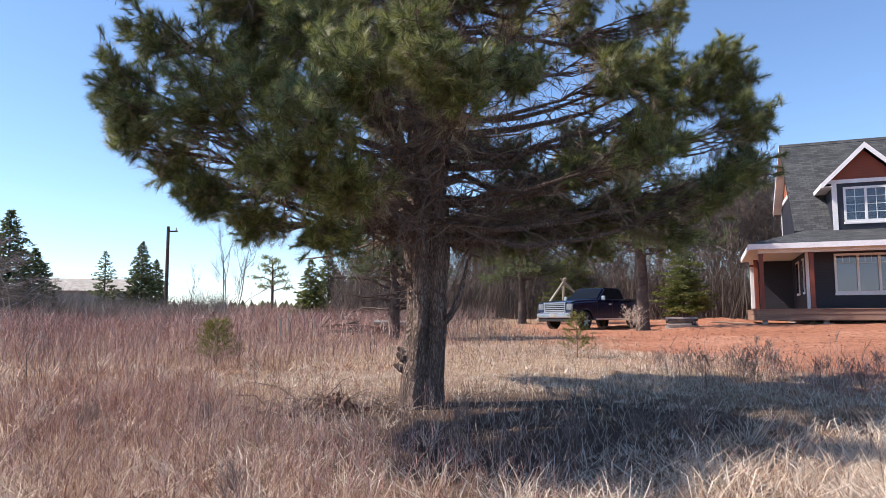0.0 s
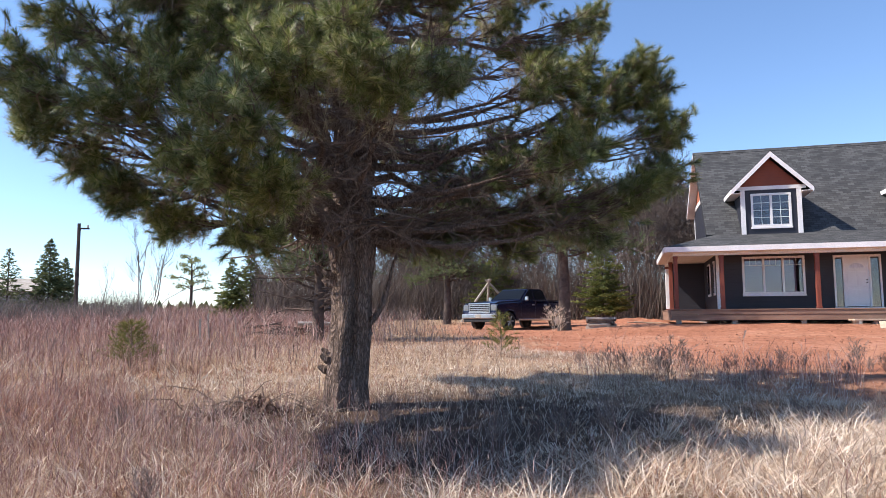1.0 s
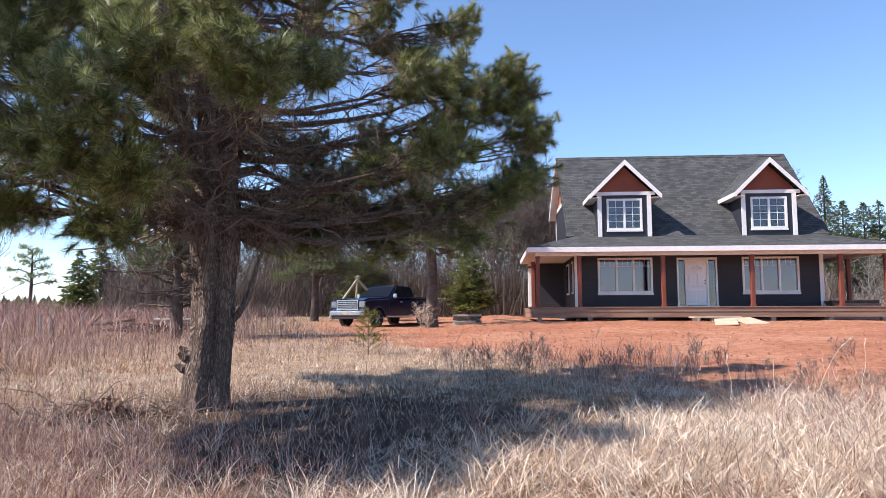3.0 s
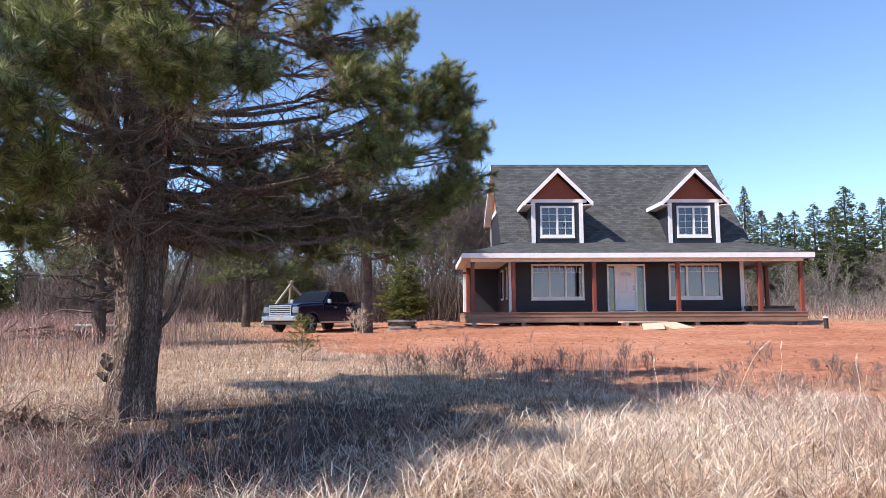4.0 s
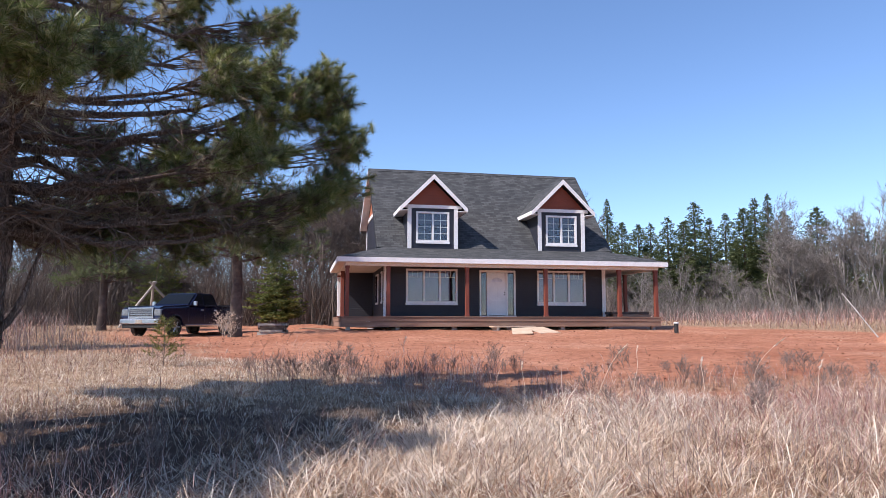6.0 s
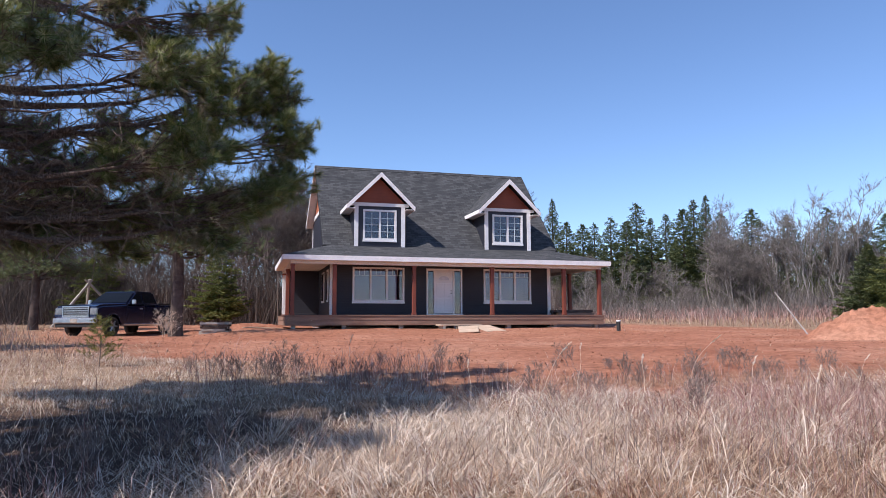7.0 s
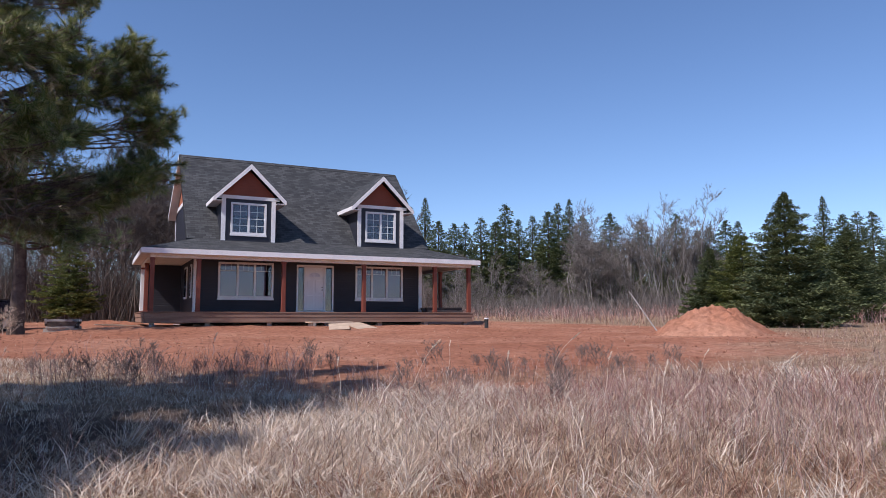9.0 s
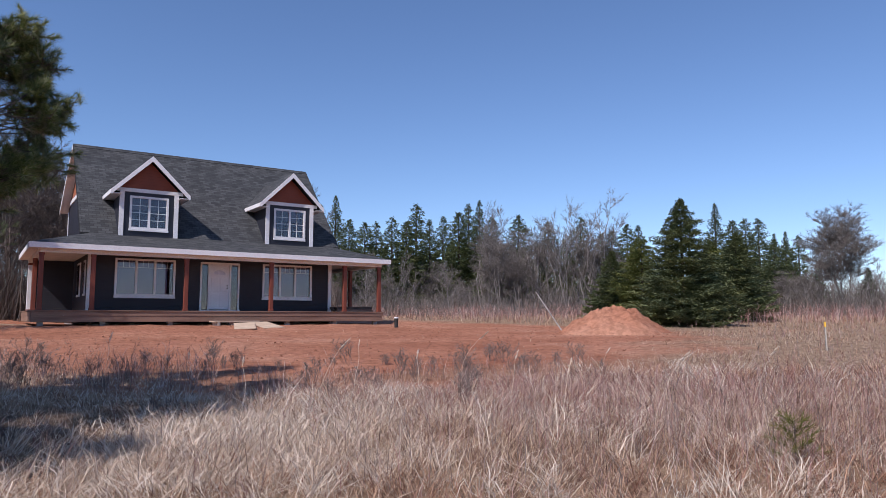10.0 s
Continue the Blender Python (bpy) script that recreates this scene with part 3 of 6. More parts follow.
    for k in range(n):
        y = F - 0.03 + k * 0.14
        part("deck_board", boxed(L - 0.03, R_ + 0.03, y, y + 0.134, DECK - 0.04, DECK, 0.004), M_DECK, house)
    for x0, x1 in ((L - 0.03, -0.01), (W_H + 0.01, R_ + 0.03)):
        for k in range(37):
            y = F - 0.03 + (n + k) * 0.14
            part("deck_board", boxed(x0, x1, y, y + 0.134, DECK - 0.04, DECK, 0.004), M_DECK, house)
    for x in (-1.8, 0.4, 3.0, 5.6, 8.2, 10.6, 12.8):
        for y in (-1.7,):
            part("deck_pier", boxed(x - 0.1, x + 0.1, y - 0.1, y + 0.1, -0.35, DECK - 0.3), M_CONCRETE, house)
    # west side doorway and window under the porch, and siding seen past the post
    for y0, y1 in ((0.75, 1.25), (2.5, 3.5)):
        w = part("side_window", boxed(-0.05, -0.002, y0, y1, 1.2, 2.75), M_WHITE, house, "white-cased side window")
        part("pane", boxed(-0.06, -0.051, y0 + 0.1, y1 - 0.1, 1.3, 2.65), M_GLASS, w)

    # west bay beyond the porch: dark lapped wall closing the porch end
    part("porch_wing_wall", boxed(-1.7, -0.035, vb - 0.4, vb - 0.25, DECK, f0), M_NAVY, house, "dark lap siding at the porch end")

    # dormers
    for cx in (2.28, 8.8):
        dm = part("dormer", boxed(cx - 1.21, cx + 1.21, -0.1, 0.02, 3.86, 3.93), M_NAVY_FLAT, house, "gabled dormer with red shingle gable and white trim")
        hw, fy = 1.21, -0.25
        wl, wr = cx - 0.81, cx + 0.81
        bm = bmesh.new()
        pierced(bm, cx - hw, cx + hw, 3.80, 5.80, fy, fy + 0.12, [(wl, wr, 4.12, 5.58)])
        part("dormer_wall", bm, M_NAVY_FLAT, dm)
        for a, b in ((cx - hw, cx - hw + 0.1), (cx + hw - 0.1, cx + hw)):
            bm = bmesh.new()
            prism(bm, [(fy + 0.121, 3.8), (fy + 0.121, 5.78), (1.9, 5.78)], 0, a, b)
            part("dormer_cheek", bm, M_NAVY_FLAT, dm, "dark dormer side wall")
        bm = bmesh.new()
        prism(bm, [(cx - 1.3, 5.83), (cx + 1.3, 5.83), (cx, 7.1)], 1, fy - 0.01, fy + 0.08)
        part("dormer_gable", bm, M_CEDAR, dm, "rust red shingled gable")
        for a, b in ((cx - hw - 0.02, cx - hw + 0.17), (cx + hw - 0.17, cx + hw + 0.02)):
            part("corner_board", boxed(a, b, fy - 0.04, fy - 0.001, 3.80, 5.74), M_WHITE, dm)
        part("frieze_board", boxed(cx - hw - 0.2, cx + hw + 0.2, fy - 0.05, fy - 0.002, 5.742, 5.90), M_WHITE, dm)
        fo, back, rz, ez, eh = -0.62, 3.3, 7.36, 5.76, 1.62
        for s in (-1, 1):
            slab([(cx, fo, rz), (cx + s * eh, fo, ez), (cx + s * eh, 1.75, ez), (cx, back, rz)], 0.07, M_ROOF, "dormer_roof", dm)
            bm = bmesh.new()
            prism(bm, [(cx, rz - 0.01), (cx + s * eh, ez - 0.01), (cx + s * eh, ez - 0.24), (cx, rz - 0.25)], 1, fo - 0.035, fo - 0.002)
            part("rake_board", bm, M_WHITE, dm, "white rake board")
            x0, x1 = sorted((cx + s * eh, cx + s * (eh + 0.03)))
            part("dormer_fascia", boxed(x0, x1, fo - 0.034, 1.7, ez - 0.2, ez - 0.02), M_WHITE, dm)
            x0, x1 = sorted((cx + s * (hw + 0.001), cx + s * (eh - 0.002)))
            part("dormer_soffit", boxed(x0, x1, fo, 1.7, ez - 0.19, ez - 0.165), M_WHITE, dm)
        window(dm, wl, wr, 4.12, 5.58, fy, 2, "grid", False)
        part("dormer_back", boxed(cx - hw + 0.1, cx + hw - 0.1, 1.2, 1.25, 4.0, 5.7), M_INSIDE, dm)


build_house()


# ---- things round the house ----
def house_pt(u, v):
    return HX + u * ca - v * sa, HY + u * sa + v * ca


def pallet_of_lumber():
    x, y = 10.3, 30.4
    t = thing("lumber_stack", pose(x, y, zat(x, y), 0, 0, -30), "pile of pale offcut lumber on a wooden pallet", "lumber")
    rng = random.Random(3)
    for k in range(3):
        part("pallet_runner", boxed(-0.6, 0.6, -0.45 + 0.4 * k, -0.35 + 0.4 * k, -0.05, 0.1), M_GREYWOOD, t)
    for k in range(20):
        z = 0.102 + 0.09 * (k // 5)
        yy = -0.5 + 0.2 * (k % 5) + rng.uniform(-0.02, 0.02)
        a = rng.uniform(-0.18, 0.14)
        part("plank", boxed(-0.5 + a, 0.5 + a, yy, yy + 0.14, z, z + 0.085, 0.006, Matrix.Rotation(rng.uniform(-0.05, 0.05), 4, "Z")), (M_BIRCH if k % 5 != 2 else M_WHITE) if k >= 15 else M_BARK_FAR if k % 3 else M_GREYWOOD, t)


def loose_boards():
    for k, (du, dv, w, l, yaw) in enumerate(((-0.45, -0.1, 0.85, 1.5, -16), (0.55, 0.2, 0.95, 1.5, 10))):
        x, y = house_pt(5.85 + du, -4.15 + dv)
        b = part("plywood_sheet", boxed(-w / 2, w / 2, -l / 2, l / 2, 0, 0.02, 0.003), M_LUMBER, None, "pale plywood sheet lying on red soil before the porch")
        b.matrix_world = pose(x, y, zat(x, y) + 0.07, 9, -2, HYAW + yaw)
        tagged(b, category="plywood")
    x, y = house_pt(5.5, -2.55)
    s = thing("porch_step", pose(x, y, zat(x, y), 0, 0, HYAW + 3), "low pale plank step lying before the porch", "step")
    for k in range(3):
        part("plank", boxed(-1.0, 1.0, -0.35 + 0.24 * k, -0.14 + 0.24 * k, 0.15, 0.21, 0.004), M_LUMBER, s)
    for k in (-0.8, 0.8):
        part("bearer", boxed(k - 0.06, k + 0.06, -0.35, 0.35, -0.1, 0.149), M_GREYWOOD, s)


def deck_pile():
    x, y = house_pt(12.2, -0.6)
    s = thing("timber_pile", pose(x, y, 1.35 + DECK, 0, 0, HYAW), "dark offcut timbers stacked on the porch deck", "timber")
    rng = random.Random(8)
    for k in range(8):
        yy, z = -0.45 + 0.25 * (k % 4), 0.13 * (k // 4)
        a = rng.uniform(-0.2, 0.2)
        part("timber", boxed(-1.0 + a, 0.9 + a * 0.5, yy, yy + 0.2, z + 0.001, z + 0.125, 0.01), M_BARK_FAR if k % 3 else M_DECK, s)


def stub_pipe():
    x, y = polar(-50.6, 32.0)
    z = zat(x, y)
    s = thing("vent_pipe", pose(x, y, z), "short black standpipe with a pale cap in red soil", "pipe")
    bm = bmesh.new()
    rod(bm, (0, 0, -0.3), (0, 0, 0.42), 0.09, 0.09, 12)
    part("pipe", bm, M_BLACKPIPE, s)
    bm = bmesh.new()
    rod(bm, (0, 0, 0.42), (0, 0, 0.47), 0.11, 0.1, 12)
    part("cap", bm, M_WHITE, s)


def dirt_mound(cx, cy, size, tall, label):
    n, m_ = 84, 34
    vs, fs = [], []
    for i in range(m_ + 1):
        for j in range(n):
            a, r = 6.2832 * j / n, i / m_
            rr = r * size * (1 + 0.13 * math.sin(2 * a + 1) + 0.08 * math.sin(5 * a))
            x, y = cx + rr * math.cos(a), cy + rr * math.sin(a)
            h = tall * (0.5 + 0.5 * math.cos(math.pi * min(1, r))) ** 0.55
            p = Vector((x * 1.7, y * 1.7, 3))
            h += (0.22 * noise.noise(p) + 0.18 * noise.noise(p * 2.6) + 0.07 * noise.noise(p * 7)) * (1 - r ** 3) * min(1, tall)
            vs.append((x, y, zat(x, y) + h - 0.04 * (r > 0.98)))
    for i in range(m_):
        for j in range(n):
            fs.append((i * n + j, i * n + (j + 1) % n, (i + 1) * n + (j + 1) % n, (i + 1) * n + j))
    me = bpy.data.meshes.new("soil_mound")
    me.from_pydata(vs, [], [f[::-1] for f in fs])
    me.polygons.foreach_set("use_smooth", [True] * len(fs))
    a = me.attributes.new("soil", "FLOAT", "POINT")
    a.data.foreach_set("value", [1.0] * len(vs))
    me.materials.append(M_GROUND)
    tagged(new("soil_mound", me), label, "soil mound")


def stick_and_stake():
    b = bmesh.new()
    rod(b, (26.3, 12.7, zat(26.3, 12.7) - 0.1), (27.4, 14.6, 2.72), 0.026, 0.02, 7)
    tagged(part("leaning_pole", b, M_BIRCH, None, "pale slender pole leaning in the soil by the mound"), category="pole")
    x, y = polar(-82.9, 19.0)
    s = thing("survey_stake", pose(x, y, zat(x, y), 0, 4, 20), "grey wooden survey stake with a yellow top", "stake")
    part("shaft", boxed(-0.03, 0.03, -0.015, 0.015, -0.2, 0.56), M_GREYWOOD, s)
    part("painted_top", boxed(-0.034, 0.034, -0.018, 0.018, 0.56, 0.68, 0.004), M_YELLOW, s, "yellow painted stake top")


def utility_pole():
    x, y = polar(21.55, 60)
    z = zat(x, y)
    p = thing("utility_pole", pose(x, y, z), "weathered grey wooden utility pole with a short arm", "pole")
    bm = bmesh.new()
    rod(bm, (0, 0, -0.5), (0, 0, 8.95 - z), 0.16, 0.12, 9)
    part("shaft", bm, M_BARK_FAR, p)
    part("arm", boxed(0.05, 0.75, -0.05, 0.05, 8.5 - z, 8.62 - z), M_BARK_FAR, p)
    bm = bmesh.new()
    rod(bm, (0.65, 0, 8.62 - z), (0.65, 0, 8.85 - z), 0.07, 0.05, 7)
    part("insulator", bm, M_GREYWOOD, p)


def tripod_poles():
    x, y = polar(-9.8, 44)
    z = zat(x, y)
    t = thing("pole_tripod", pose(x, y, z), "three pale poles lashed into a tall tripod", "tripod")
    for dx, dy in ((-1.9, -0.3), (2.5, 0.1), (0.05, 1.1)):
        bm = bmesh.new()
        rod(bm, (dx, dy, -0.2), (-dx * 0.08, -dy * 0.08, 3.95 - z + 0.05), 0.085, 0.07, 7)
        part("leg", bm, M_GREYWOOD, t)


def far_shed():
    x, y = polar(26.5, 85)
    s = thing("far_shed", pose(x, y, zat(x, y), 0, 0, 20), "low grey shed with a pale roof behind the brush", "shed")
    part("wall", boxed(-4, 4, -3, 3, -0.5, 2.4), M_SHED, s)
    bm = bmesh.new()
    prism(bm, [(-3.5, 2.3), (3.5, 2.3), (0, 3.7)], 0, -4.3, 4.3)
    part("roof", bm, M_GREYWOOD, s)


def pickup():
    """Crew-cab pickup; its own x runs forward, y to its left, wheels on z = 0."""
    fx, fy, rx, ry = 4.89, 35.67, 10.37, 37.6
    yaw = math.degrees(math.atan2(fy - ry, fx - rx)) + 22
    cx, cy = (fx + rx) / 2 + 0.45, (fy + ry) / 2 - 0.0
    n = Vector((-(fy - ry), fx - rx)).normalized()
    cx, cy = cx - n.x * 1.0, cy - n.y * 1.0
    cx, cy = (cx * math.cos(0.009) + cy * math.sin(0.009)) * 0.885, (cy * math.cos(0.009) - cx * math.sin(0.009)) * 0.885
    t = thing("pickup_truck", pose(cx, cy, zat(cx, cy) + 0.0, 0, 0, yaw), "navy blue crew-cab pickup truck with chrome grille and bumper", "truck")
    hw = 0.98

    def arch(c, r, k=9):
        return [(c + r * math.cos(math.pi * i / k), 0.42 + r * math.sin(math.pi * i / k)) for i in range(k + 1)]

    body = [(2.82, 0.55), (2.9, 0.8), (2.87, 1.2), (2.6, 1.27), (1.25, 1.34), (1.0, 1.36), (-1.15, 1.34), (-1.2, 1.36), (-2.85, 1.36), (-2.9, 0.62), (-2.3, 0.52)]
    rear = [p for p in arch(-1.8, 0.47)][::-1]
    front = [p for p in arch(1.95, 0.47)][::-1]
    outline = body + [(rear[0][0], 0.5)] + rear[1:-1] + [(rear[-1][0], 0.48)] + [(front[0][0], 0.48)] + front[1:-1] + [(front[-1][0], 0.52)]
    bm = bmesh.new()
    prism(bm, outline, 1, -hw, hw)
    ed = [e for e in bm.edges if all(abs(abs(v.co.y) - hw) < 1e-5 for v in e.verts) and e.verts[0].co.y * e.verts[1].co.y > 0 and min(v.co.z for v in e.verts) > 1.1]
    bmesh.ops.bevel(bm, geom=ed, offset=0.1, segments=3, affect="EDGES")
    part("body", bm, M_PAINT, t)
    part("bed_floor", boxed(-2.8, -1.25, -0.8, 0.8, 1.361, 1.37), M_TRIM, t)
    for s in (-1, 1):
        y0, y1 = sorted((s * 0.86, s * 0.97))
        part("bed_rail", boxed(-2.86, -1.22, y0, y1, 1.361, 1.41, 0.015), M_TRIM, t)
    # cab
    bm = bmesh.new()
    def ring(x, z, w):
        return [bm.verts.new((x, -w, z)), bm.verts.new((x, w, z))]
    a, b, c, d = ring(1.05, 1.34, 0.93), ring(0.28, 1.90, 0.76), ring(-0.95, 1.90, 0.76), ring(-1.15, 1.34, 0.93)
    for p, q in ((a, b), (b, c), (c, d), (d, a)):
        bm.faces.new((p[0], p[1], q[1], q[0]))
    bm.faces.new((a[0], b[0], c[0], d[0]))
    bm.faces.new((a[1], d[1], c[1], b[1]))
    bmesh.ops.recalc_face_normals(bm, faces=bm.faces)
    bmesh.ops.bevel(bm, geom=[e for e in bm.edges if max(v.co.z for v in e.verts) > 1.8], offset=0.06, segments=2, affect="EDGES")
    cab = part("cab", bm, M_PAINT, t)

    def pane(name, pts, off):
        bm2 = bmesh.new()
        P = [Vector(p) for p in pts]
        nn = (P[1] - P[0]).cross(P[2] - P[0]).normalized()
        if nn.dot(Vector(off)) < 0:
            nn = -nn
        lo, hi = [bm2.verts.new(p + nn * 0.003) for p in P], [bm2.verts.new(p + nn * 0.014) for p in P]
        bm2.faces.new(lo)
        bm2.faces.new(hi[::-1])
        for i in range(len(P)):
            j = (i + 1) % len(P)
            bm2.faces.new((lo[i], lo[j], hi[j], hi[i]))
        bmesh.ops.recalc_face_normals(bm2, faces=bm2.faces)
        part(name, bm2, M_CARDARK, cab, "dark tinted glass")

    def side(x, z, s):
        k = (z - 1.34) / 0.56
        return (x, s * (0.93 - 0.17 * k), z)
    pane("windscreen", [(0.98, -0.84, 1.39), (0.98, 0.84, 1.39), (0.36, 0.70, 1.845), (0.36, -0.70, 1.845)], (1, 0, 0.5))
    pane("rear_window", [(-1.13, -0.78, 1.42), (-1.13, 0.78, 1.42), (-0.99, 0.68, 1.82), (-0.99, -0.68, 1.82)], (-1, 0, 0))
    for s in (-1, 1):
        pane("front_window", [side(0.82, 1.40, s), side(0.0, 1.40, s), side(0.0, 1.84, s), side(0.28, 1.84, s)], (0, s, 0))
        pane("back_window", [side(-0.1, 1.40, s), side(-0.98, 1.40, s), side(-0.88, 1.84, s), side(-0.1, 1.84, s)], (0, s, 0))
        y0, y1 = sorted((s * 0.99, s * 1.16))
        part("wing_mirror", boxed(0.72, 0.84, y0, y1, 1.32, 1.52, 0.03), M_CHROME, t, "chrome wing mirror")
        y0, y1 = sorted((s * 0.981, s * 1.06))
        part("running_board", boxed(-1.2, 1.35, y0, y1, 0.42, 0.5, 0.01), M_CHROME, t)
        for x in (0.05, -0.95):
            y0, y1 = sorted((s * 0.981, s * 1.0))
            part("door_handle", boxed(x, x + 0.2, y0, y1, 1.12, 1.17, 0.006), M_CHROME, t)
        for x in (1.1, -0.05, -1.12):
            y0, y1 = sorted((s * 0.9801, s * 0.984))
            part("door_seam", boxed(x - 0.006, x + 0.006, y0, y1, 0.6, 1.33), M_TRIM, t)
        y0, y1 = sorted((s * 0.62, s * 0.97))
        part("headlight", boxed(2.76, 2.915, y0, y1, 0.85, 1.14, 0.03), M_LAMP, t, "clear headlight")
        y0, y1 = sorted((s * 0.8, s * 0.99))
        part("tail_light", boxed(-2.91, -2.86, y0, y1, 0.85, 1.25, 0.01), M_POST, t)
    part("bumper", boxed(2.86, 3.02, -0.98, 0.98, 0.52, 0.72, 0.03), M_CHROME, t, "chrome front bumper")
    part("air_dam", boxed(2.8, 2.96, -0.9, 0.9, 0.36, 0.515, 0.02), M_TRIM, t)
    for x in (1.95, -1.8):
        for s in (-1, 1):
            bm = bmesh.new()
            for k in range(9):
                p, q = [(x + 0.49 * math.cos(math.pi * i / 9), s * 0.975, 0.42 + 0.49 * math.sin(math.pi * i / 9)) for i in (k, k + 1)]
                rod(bm, p, q, 0.035, 0.035, 6)
            part("wheel_flare", bm, M_PAINT, t)
    part("rear_bumper", boxed(-3.03, -2.9, -0.95, 0.95, 0.5, 0.72, 0.02), M_CHROME, t)
    g = part("grille", boxed(2.86, 2.915, -0.6, 0.6, 0.75, 1.2, 0.02), M_TRIM, t, "tall black grille with chrome bars and surround")
    for k in range(4):
        z = 0.83 + 0.085 * k
        part("grille_bar", boxed(2.905, 2.94, -0.55, 0.55, z, z + 0.035, 0.008), M_CHROME, g)
    for z in (0.75, 1.155):
        part("grille_surround", boxed(2.9, 2.95, -0.62, 0.62, z, z + 0.05, 0.01), M_CHROME, g)
    for y in (-0.6, 0.56):
        part("grille_surround", boxed(2.9, 2.945, y, y + 0.04, 0.79, 1.16, 0.006), M_CHROME, g)
    part("number_plate", boxed(3.021, 3.03, -0.16, 0.16, 0.55, 0.70, 0.003), M_GREYWOOD, t)
    part("hood_bulge", boxed(1.3, 2.55, -0.5, 0.5, 1.27, 1.35, 0.035, Matrix.Rotation(0.03, 4, "Y")), M_PAINT, t)
    for x in (1.95, -1.8):
        for s in (-1, 1):
            bm = bmesh.new()
            prof = [(0.26, 0.0), (0.37, 0.0), (0.405, 0.04), (0.405, 0.2), (0.37, 0.24), (0.26, 0.24)]
            N = 28
            rings = [[bm.verts.new((x + r * math.cos(6.2832 * i / N), s * (1.0 - w), 0.395 + r * math.sin(6.2832 * i / N))) for r, w in prof] for i in range(N)]
            for i in range(N):
                for k in range(len(prof)):
                    kk = (k + 1) % len(prof)
                    bm.faces.new((rings[i][k], rings[i][kk], rings[(i + 1) % N][kk], rings[(i + 1) % N][k]))
            bmesh.ops.recalc_face_normals(bm, faces=bm.faces)
            wheel = part("wheel", bm, M_TYRE, t, "black tyre on a silver rim")
            bm = bmesh.new()
            rod(bm, (x, s * 0.80, 0.395), (x, s * 0.95, 0.395), 0.262, 0.262, 20)
            part("rim_back", bm, M_TRIM, wheel)
            bm = bmesh.new()
            for k in range(6):
                an = 6.2832 * k / 6
                rod(bm, (x, s * 0.965, 0.395), (x + 0.255 * math.cos(an), s * 0.975, 0.395 + 0.255 * math.sin(an)), 0.05, 0.035, 5)
            rod(bm, (x, s * 0.95, 0.395), (x, s * 0.99, 0.395), 0.07, 0.06, 10)
            part("rim", bm, M_CHROME, wheel, "silver spoked rim")


def soil_clods():
    rng = np.random.default_rng(55)
    s = Soup()
    n = 5200
    X, Y = rng.uniform(2, 33, n), rng.uniform(6, 28, n)
    m = soil(X, Y) > 0.7
    for x, y in zip(X[m], Y[m]):
        r = 0.01 + 0.032 * rng.random() ** 3
        v = np.array([(1, 0, 0), (0, 1, 0), (-1, 0, 0), (0, -1, 0), (0, 0, 0.8), (0, 0, -0.6)]) * r * rng.uniform(0.6, 1.4, (6, 3))
        s.add(v + np.array((x, y, zat(x, y) + 0.01)), [(0, 1, 4), (1, 2, 4), (2, 3, 4), (3, 0, 4), (1, 0, 5), (2, 1, 5), (3, 2, 5), (0, 3, 5)])
    tagged(soup_part("soil_clods", s, M_CLOD, None, "loose clods and pebbles on the red soil", "stuff"), category="clods")


M_CLOD = leafy("soil_clods", [(0.2, 0.085, 0.05), (0.28, 0.12, 0.075), (0.35, 0.17, 0.11)], 0.95, 0)
M_CARDARK = plain("dark_tinted_glass", (0.006, 0.007, 0.008), (0.01, 0.011, 0.013), 1.0, 0.12, 0.0, 0.12, fine=60, bumpy=0.0)
pallet_of_lumber()
loose_boards()
deck_pile()
stub_pipe()
dirt_mound(26.9, 10.9, 2.5, 0.95, "rounded mound of dug red soil")
dirt_mound(*polar(-21.2, 36.5), 2.2, 0.24, "low bank of dug red soil beside the porch")


def far_bits():
    x, y = polar(-21.9, 33.8)
    for dx, yaw in ((0.0, 10), (0.5, -12)):
        b = part("board", boxed(-0.75, 0.75, -0.12, 0.12, 0, 0.04, 0.004), M_LUMBER, None, "pale board lying on red soil beside the porch")
        b.matrix_world = pose(x + dx, y + dx * 0.5, zat(x + dx, y + dx * 0.5) + 0.04, 0, 3, yaw)
        tagged(b, category="board")
    for yaw, d, h in ((12.9, 20, 0.75), (12.3, 23, 0.9), (10.3, 26, 0.8)):
        px, py = polar(yaw, d)
        s = part("field_stake", boxed(-0.025, 0.025, -0.025, 0.025, -0.2, h, 0.004), M_GREYWOOD, None, "thin grey wooden stake standing in the brush")
        s.matrix_world = pose(px, py, zat(px, py), 2, -3, 15)
        tagged(s, category="stake")
    # service box and pipe on the west wall
    m = part("meter_box", boxed(-0.16, -0.03, 6.2, 6.5, 1.7, 2.15, 0.01), M_WHITE, house, "pale electric meter box")
    part("conduit", boxed(-0.1, -0.06, 6.33, 6.37, 0.2, 1.69), M_WHITE, m)


far_bits()
stick_and_stake()
utility_pole()
tripod_poles()
far_shed()
pickup()
soil_clods()


